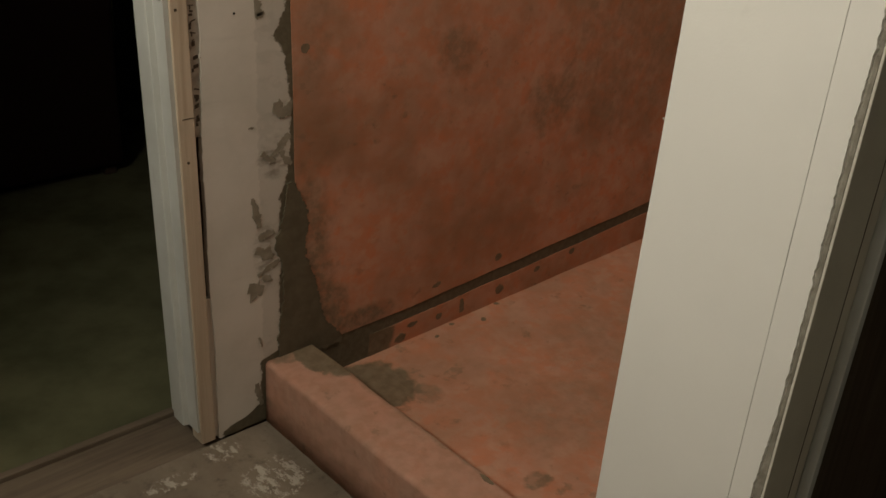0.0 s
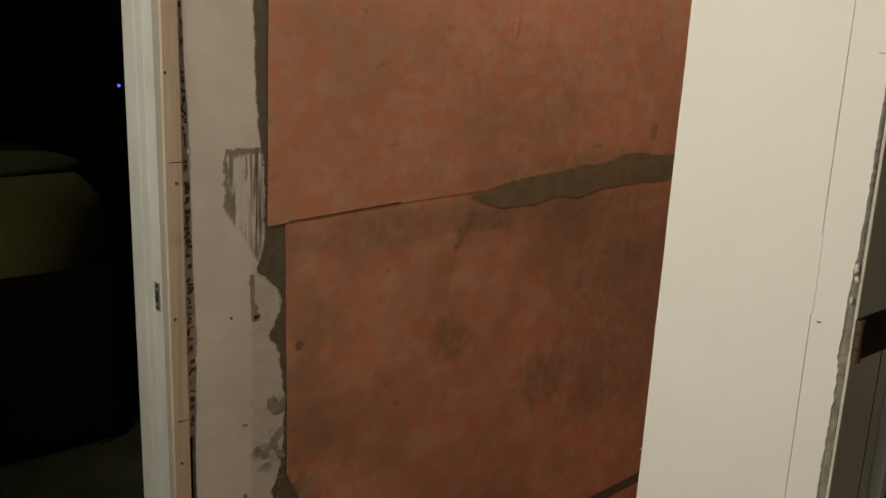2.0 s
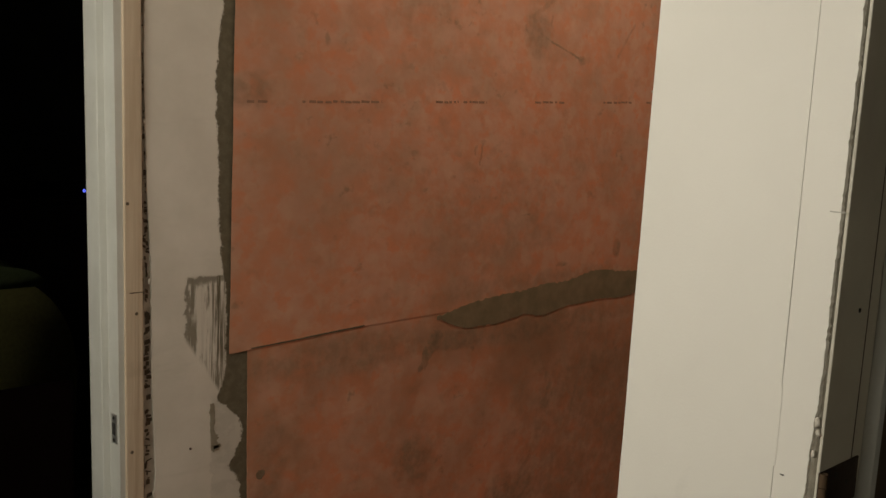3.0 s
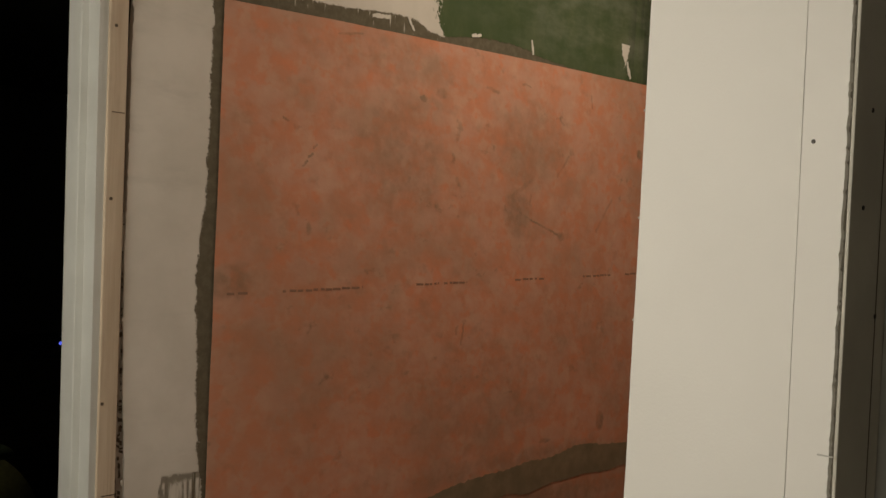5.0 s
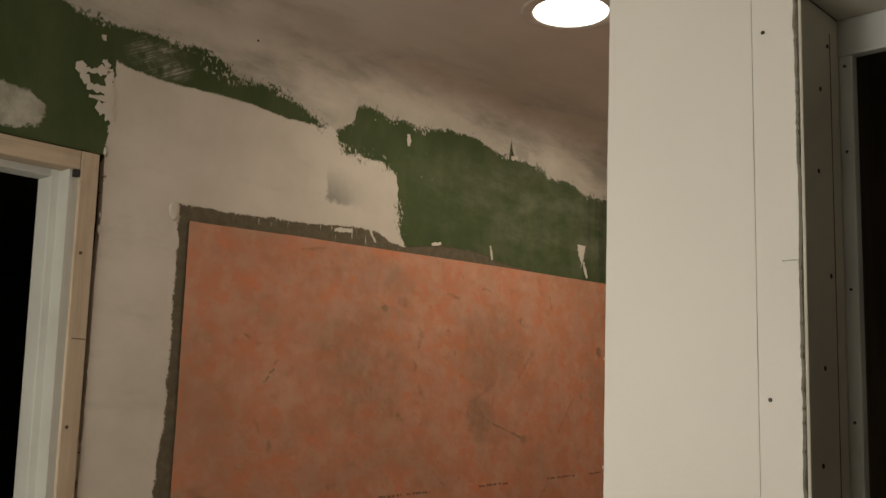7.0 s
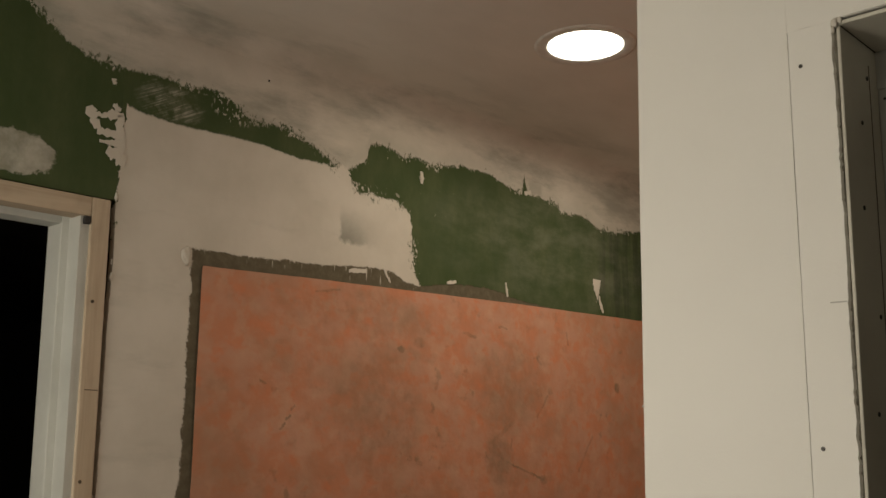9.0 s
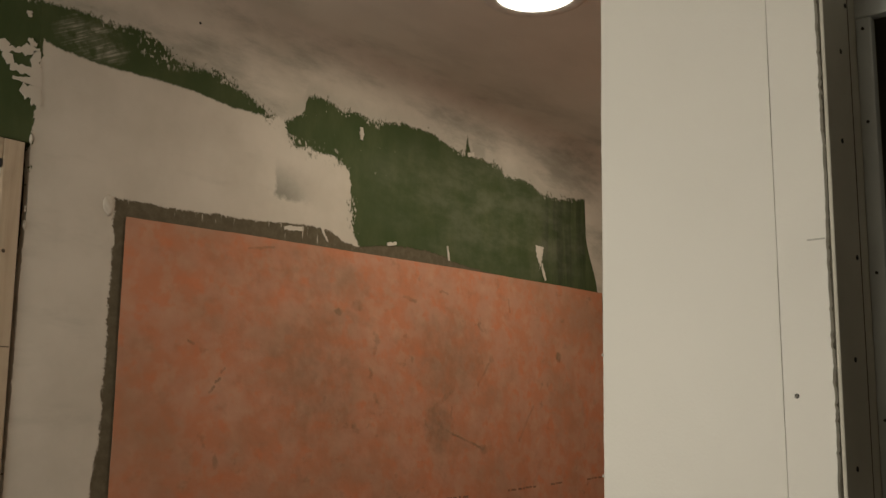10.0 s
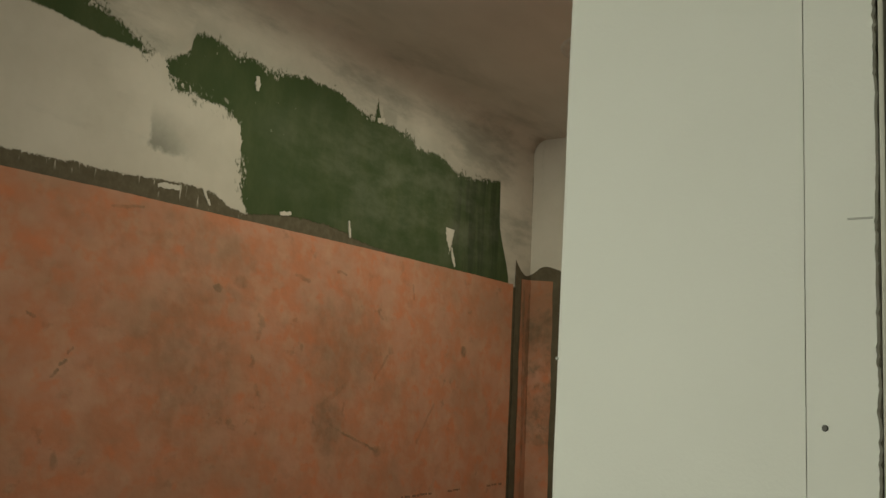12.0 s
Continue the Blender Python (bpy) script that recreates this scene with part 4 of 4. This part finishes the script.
part("jamb", lean_y(box(bmesh.new(), 0.0035, 0.106, OPEN_Y + 0.001, OPEN_Y + 0.0045, 0.0, 2.071, 0.0012)), M_JAMB_2, door_2)
part("jamb", box(bmesh.new(), 0.016, 0.142, -1.858, -1.838, 0.0, 2.071, 0.0015), M_JAMB_2, door_2)
part("head_jamb", box(bmesh.new(), 0.0030, 0.106, -1.838, OPEN_Y + 0.0045, 2.0712, 2.0752, 0.001), M_JAMB_2, door_2)
part("stop", lean_y(box(bmesh.new(), 0.092, 0.1055, OPEN_Y - 0.0135, OPEN_Y + 0.0008, 0.0, 2.031, 0.002)), M_STOP, door_2, "white painted door stop")
part("stop", box(bmesh.new(), 0.092, 0.1055, -1.838, OPEN_Y + 0.0008, 2.0312, 2.0709, 0.002), M_STOP, door_2, "white painted door stop")
for x, z in ((0.045, 1.985), (0.065, 2.035), (0.036, 1.90), (0.06, 1.80), (0.03, 1.62), (0.07, 1.52), (0.05, 1.30), (0.04, 1.71)):
    part("nail_hole", disc(bmesh.new(), (x, OPEN_Y + 0.0008 - LEAN_2 * (z - 1.9), z), (0, -1, 0), 0.0023, 0.0012, 10), M_HOLE, door_2)
for z in (2.02, 1.93, 1.79, 1.66):
    part("nail_hole", disc(bmesh.new(), (0.0918, OPEN_Y - 0.006 - LEAN_2 * (z - 1.9), z), (-1, 0, 0), 0.0015, 0.0012, 10), M_HOLE, door_2)
hinge = part("hinge", box(bmesh.new(), 0.003, 0.086, OPEN_Y + 0.0072, OPEN_Y + 0.0100, 1.104, 1.148, 0.0008, 1), M_BRONZE, door_2, "dark bronze hinge leaf")
for z0, z1 in ((1.105, 1.118), (1.119, 1.133), (1.134, 1.147)):
    part("knuckle", disc(bmesh.new(), (0.0065, OPEN_Y + 0.0062, (z0 + z1) / 2), (0, 0, 1), 0.0042, z1 - z0, 16), M_KNUCKLE, hinge, "worn brown hinge knuckle")
for x, z in ((0.035, 1.113), (0.062, 1.126), (0.035, 1.139)):
    part("screw", disc(bmesh.new(), (x, OPEN_Y + 0.0070, z), (0, -1, 0), 0.0032, 0.0008, 12, 0.0026), M_SCREW, hinge)
part("joint_line", lean_y(box(bmesh.new(), 0.0705, 0.0718, OPEN_Y + 0.0006, OPEN_Y + 0.0014, 0.0, 2.05)), M_STUD, door_2, "dark joint along the jamb")
part("mitre_crack", box(bmesh.new(), 0.006, 0.100, OPEN_Y - 0.0012, OPEN_Y - 0.0004, 2.0698, 2.0711), M_HOLE, door_2, "dark crack in the corner of the jamb")

for y, z, r in ((-1.0915, 2.0745, 0.0045), (-1.0965, 2.0758, 0.0032), (-1.0888, 2.068, 0.003), (-1.0795, 1.196, 0.0042), (-1.0815, 1.186, 0.003), (-1.0790, 1.164, 0.003), (-1.0790, 1.235, 0.002)):
    bm = bmesh.new()
    bmesh.ops.create_icosphere(bm, subdivisions=2, radius=r)
    for v in bm.verts:
        v.co = Vector((v.co.x * 0.5, v.co.y * 0.8, v.co.z * 1.3)) * (1 + 0.7 * noise.noise(v.co * 300 + Vector((z * 70, 0, 0)))) + Vector((0.002, y, z))
    part("plaster_crumb", bm, M_MUD, pier, "crumb of broken plaster", True)

# ---- shower: floor, curb, sheets ----
def shower_floor():
    """Sloped bed that falls gently to its middle."""
    bm = bmesh.new()
    nx, ny = 34, 22
    grid = []
    for i in range(nx + 1):
        x = 0.10 + (CORNER - 0.10) * i / nx
        col = []
        for j in range(ny + 1):
            y = FRONT + (0.0 - FRONT) * j / ny
            rim = 0.052 + 0.029 * min(x, 1.3) / 1.25
            d = min(abs(y), abs(y - FRONT)) / 0.434
            z = rim - 0.016 * min(1.0, d * 1.4) * min(1, (x - 0.05) * 2) + 0.002 * noise.noise((x * 6, y * 6, 1.0))
            col.append(bm.verts.new((x, y, z)))
        grid.append(col)
    for i in range(nx):
        for j in range(ny):
            bm.faces.new((grid[i][j], grid[i + 1][j], grid[i + 1][j + 1], grid[i][j + 1]))
    r = bmesh.ops.extrude_face_region(bm, geom=list(bm.faces))
    for v in [g for g in r["geom"] if isinstance(g, bmesh.types.BMVert)]:
        v.co.z = 0.002
    return bm


bed = thing("shower_floor", shower_floor(), M_FLOOR_SHEET, "sloped shower floor under orange membrane with grey smears", "shower floor", "structure", smooth=False)


def curb():
    """A soft-edged bar along the shower opening."""
    prof = []
    for cx, cz, a0 in ((0.110, 0.138, 0.0), (0.012, 0.137, math.pi / 2)):
        for k in range(6):
            a = a0 + math.pi / 2 * k / 5
            prof.append((cx + 0.011 * math.cos(a), cz + 0.011 * math.sin(a)))
    prof = [(0.121, 0.001)] + prof + [(0.001, 0.075), (0.0, 0.001)]
    bm = bmesh.new()
    cols = []
    for i in range(81):
        y = FRONT * i / 80
        row = []
        for x, z in prof:
            p = Vector((x, y, z))
            bulge = 0.0022 * noise.noise(p * 9) + 0.0012 * noise.noise(p * 28)
            row.append(bm.verts.new((x + bulge, y, z + (bulge if z > 0.01 else 0))))
        cols.append(row)
    for a, b in zip(cols, cols[1:]):
        for j in range(len(prof)):
            k = (j + 1) % len(prof)
            bm.faces.new((a[j], a[k], b[k], b[j]))
    bm.faces.new(cols[0])
    bm.faces.new(cols[-1])
    return bm


bm = curb()
thing("shower_curb", bm, M_CURB_SHEET, "low shower curb wrapped in pinkish orange membrane", "curb", "structure", smooth=True)

sheets = root("shower_membrane", (0.8, -0.002, 0.05), "orange waterproofing membrane sheets with mortar smears on the wall", "membrane")
low_left = lerp([(0.12, 0.078), (0.54, 0.076), (1.03, 0.068)])
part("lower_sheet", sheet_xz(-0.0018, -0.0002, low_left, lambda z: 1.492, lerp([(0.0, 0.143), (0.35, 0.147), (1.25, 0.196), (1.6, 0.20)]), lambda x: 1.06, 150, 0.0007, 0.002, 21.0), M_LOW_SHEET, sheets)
part("upper_sheet", sheet_xz(-0.0029, -0.0019, lambda z: 0.030, lambda z: 1.492, lerp([(0.0, 1.026), (0.32, 1.041), (0.52, 1.045), (1.5, 1.048)]),
                             lerp([(0.0, 1.9705), (0.317, 1.981), (0.878, 1.996), (1.5, 2.008)]), 150, 0.0004, 0.0012, 31.0), M_UP_SHEET, sheets)
part("base_band", sheet_xz(-0.0013, -0.0002, lambda z: 0.27, lambda z: 1.56, lerp([(0.0, 0.045), (1.5, 0.085)]), lerp([(0.0, 0.112), (0.36, 0.117), (1.25, 0.163), (1.6, 0.17)]), 150, 0.0012, 0.003, 41.0), M_BAND, sheets)


def corner_strip(w, h, off, top, seed):
    """A folded strip in the inner corner; w on the long wall, h on the end wall; top is its height over the way round."""
    bm = bmesh.new()
    cols = []
    way = [-w + (w + h) * k / 16 for k in range(17)]
    way[min(range(17), key=lambda k: abs(way[k]))] = 0.0
    for i in range(121):
        row = []
        for k, u in enumerate(way):
            z = 0.09 + (top(u) - 0.09) * i / 120
            fray = wobble(z, seed + (k > 2) * 4, 0.0016, 0.003) if k in (0, 16) else 0.0
            if u <= 0:
                row.append(bm.verts.new((CORNER - off + u + fray, -off, z)))
            else:
                row.append(bm.verts.new((CORNER - off, -off - u - fray, z)))
        cols.append(row)
    for a, b in zip(cols, cols[1:]):
        for k in range(16):
            bm.faces.new((a[k], a[k + 1], b[k + 1], b[k]))
    r = bmesh.ops.extrude_face_region(bm, geom=list(bm.faces))
    for v in [g for g in r["geom"] if isinstance(g, bmesh.types.BMVert)]:
        v.co += Vector((off * 0.7, off * 0.7, 0))
    return bm


part("corner_mortar", corner_strip(0.080, 0.088, 0.0024, lerp([(-0.08, 2.070), (-0.05, 2.046), (-0.025, 2.037), (0.008, 2.046), (0.03, 2.064), (0.05, 2.064), (0.09, 2.050)]), 51.0), M_MORTAR, sheets, "dark mortar bed in the corner")
part("corner_band", corner_strip(0.050, 0.064, 0.0046, lerp([(-0.05, 2.026), (0.0, 2.030), (0.07, 2.024)]), 61.0), M_BAND, sheets)


def printed_line():
    """The sheet's printed line, as short unreadable bars."""
    rnd = random.Random(5)
    runs = ((0.056, 0.102), (0.172, 0.359), (0.501, 0.565), (0.58, 0.649), (0.805, 0.908), (1.054, 1.17), (1.231, 1.281), (1.40, 1.47))
    for a, b in runs:
        x = a
        while x < b:
            w = rnd.uniform(0.006, 0.020)
            z = 1.474 + 0.0375 * (x - 0.17) + rnd.uniform(-0.0006, 0.0006)
            part("print", box(bmesh.new(), x, min(b, x + w), -0.0033, -0.0026, z - 0.0022, z + 0.0022), M_PRINT, sheets)
            x += w + rnd.uniform(0.002, 0.009)



printed_line()
part("mortar_smear", sheet_xz(-0.0034, -0.0018, lambda z: 0.530, lambda z: 1.492,
                               lerp([(0.53, 1.0345), (0.56, 1.024), (0.575, 1.016), (0.60, 1.008), (0.625, 1.000), (0.69, 1.006), (0.805, 1.010), (0.866, 0.997), (0.97, 1.015), (1.08, 1.019), (1.275, 1.018), (1.5, 1.02)]),
                               lerp([(0.53, 1.0385), (0.565, 1.042), (0.60, 1.047), (0.686, 1.063), (0.808, 1.072), (0.983, 1.084), (1.093, 1.095), (1.264, 1.083), (1.5, 1.09)]), 420, 0.0034, 0.010, 75.0), M_SMEAR, sheets, "wide grey smear of mortar over the lap")
part("mortar_smear", sheet_xz(-0.0031, -0.0002, lerp([(0.14, 0.045), (0.254, 0.040), (0.369, 0.054), (0.407, 0.040), (0.52, 0.056)]), lerp([(0.14, 0.19), (0.2, 0.152), (0.27, 0.128), (0.39, 0.105), (0.46, 0.100), (0.52, 0.076)]),
                               lambda x: 0.13, lambda x: 0.53, 420, 0.0065, 0.018, 78.0), M_MORTAR, sheets, "dark mortar patch low on the sheet")
# Thin dark line: mortar at the lap, with the sheet edge's shadow drawn in
part("lap_shadow", sheet_xz(-0.0035, -0.0026, lambda z: 0.075, lambda z: 0.335, lerp([(0.0, 1.0275), (0.34, 1.041)]), lerp([(0.0, 1.030), (0.2, 1.038), (0.34, 1.0445)]), 60, 0.0006, 0.0008, 71.0), M_MORTAR, sheets, "thin mortar smear and drawn-in shadow along the lap")

# ---- lamps ----
lamp = root("ceiling_lamp", (0.537, -0.437, CEIL), "lit round recessed ceiling lamp with white trim", "lamp")
bm = bmesh.new()
rings = [(0.094, 0.0006), (0.093, -0.0018), (0.088, -0.0028), (0.074, -0.0026), (0.070, 0.0004), (0.069, 0.002)]
loops = [[bm.verts.new((0.537 + r * math.cos(a), -0.437 + r * math.sin(a), CEIL + z)) for a in [2 * math.pi * k / 64 for k in range(64)]] for r, z in rings]
for a, b in zip(loops, loops[1:]):
    for k in range(64):
        bm.faces.new((a[k], a[(k + 1) % 64], b[(k + 1) % 64], b[k]))
part("trim", bm, M_TRIM, lamp, "white trim ring", True)
part("lens", disc(bmesh.new(), (0.537, -0.437, CEIL - 0.0006), (0, 0, -1), 0.0695, 0.002, 48), M_LED, lamp, "glowing white lens")
tagged(lamp, group="recessed lamps")
copy_thing(lamp, pose(1.062, -0.437, CEIL))
bar = root("vanity_lamp", (-1.45, -0.60, 1.70), "lit wall lamp with a long frosted tube", "lamp")
part("back_plate", box(bmesh.new(), -1.45, -1.42, -1.05, -0.15, 1.65, 1.75, 0.006), M_STEEL, bar)
part("tube", box(bmesh.new(), -1.42, -1.37, -1.04, -0.16, 1.66, 1.74, 0.02, 3), M_LED, bar, "glowing frosted tube")

# ---- next room ----
chair = root("armchair", (0.0, 1.5, 0.0), "rounded olive armchair in the dark next room", "armchair")


def pad(x0, x1, y0, y1, z0, z1, r):
    bm = box(bmesh.new(), x0, x1, y0, y1, z0, z1, r, 5)
    for v in bm.verts:
        v.co += Vector((0.01 * noise.noise(v.co * 5), 0.01 * noise.noise(v.co * 5 + Vector((3, 0, 0))), 0))
    return bm


def back_shell(z0, z1, cx, half, y0, y1, crown):
    """A chair back with a round top, upholstered, seen from behind."""
    bm = bmesh.new()
    prof = []
    for k in range(33):
        a = math.pi * k / 32
        c, s = math.cos(a), math.sin(a)
        prof.append((cx + half * math.copysign(abs(c) ** 0.75, c), z1 - crown + crown * s ** 0.9))
    prof = [(cx + half * 0.96, z0)] + prof + [(cx - half * 0.96, z0)]
    sets = []
    for y, k in ((y0 + 0.05, 0.90), (y0 + 0.015, 0.97), (y0, 1.0), (y1, 1.0), (y1 + 0.02, 0.96), (y1 + 0.05, 0.88)):
        sets.append([bm.verts.new((cx + (x - cx) * k, y, z0 + (z - z0) * (0.9 + 0.1 * k))) for x, z in prof])
    sets.sort(key=lambda s: s[0].co.y)
    for a, b in zip(sets, sets[1:]):
        for i in range(len(prof)):
            j = (i + 1) % len(prof)
            bm.faces.new((a[i], a[j], b[j], b[i]))
    bm.faces.new(sets[0])
    bm.faces.new(sets[-1])
    return bm


part("backrest", back_shell(0.28, 0.965, -0.03, 0.40, 1.42, 1.60, 0.36), M_CLOTH, chair, "olive rounded backrest", True)
part("throw", back_shell(0.90, 0.975, -0.03, 0.30, 1.412, 1.61, 0.07), M_CLOTH2, chair, "dark teal throw over the top", True)
part("seat", pad(-0.38, 0.32, 1.5, 2.1, 0.2, 0.45, 0.05), M_CLOTH3, chair, "", True)
for x in (-0.45, 0.29):
    part("armrest", pad(x, x + 0.13, 1.5, 2.1, 0.12, 0.62, 0.05), M_CLOTH3, chair, "", True)
part("base", pad(-0.42, 0.36, 1.40, 2.1, 0.03, 0.60, 0.03), M_CLOTH3, chair, "near-black red lower part, shade put into its colour", True)
for x in (-0.38, 0.32):
    for y in (1.46, 2.04):
        part("leg", box(bmesh.new(), x - 0.02, x + 0.02, y - 0.02, y + 0.02, -0.008, 0.06, 0.004), M_DRESSER, chair)

dresser = root("dresser", (1.55, 4.3, 0.0), "dark wooden dresser in the unlit room", "dresser")
part("body", box(bmesh.new(), 0.95, 2.15, 4.02, 4.5, 0.05, 0.86, 0.006), M_DRESSER, dresser)
part("top", box(bmesh.new(), 0.93, 2.17, 3.99, 4.52, 0.8605, 0.885, 0.006), M_DRESSER, dresser)
for x in (1.0, 2.1):
    part("foot", box(bmesh.new(), x - 0.03, x + 0.03, 4.06, 4.44, -0.008, 0.05, 0.004), M_DRESSER, dresser)
device = root("media_box", (1.53, 4.15, 0.885), "small black electronic box with blue indicator", "electronic box")
part("case", box(bmesh.new(), 1.35, 1.71, 4.005, 4.25, 0.886, 0.955, 0.005), M_BLACK, device)
bm = bmesh.new()
lo = [[bm.verts.new((1.532 + r * math.cos(a), y, 0.920 + r * math.sin(a))) for a in [2 * math.pi * k / 20 for k in range(20)]] for r, y in ((0.0085, 4.004), (0.0085, 4.001), (0.0045, 4.001), (0.0045, 4.004))]
for a, b in zip(lo, lo[1:] + lo[:1]):
    for k in range(20):
        bm.faces.new((a[k], a[(k + 1) % 20], b[(k + 1) % 20], b[k]))
part("indicator", bm, M_BLUE, device, "glowing blue ring")
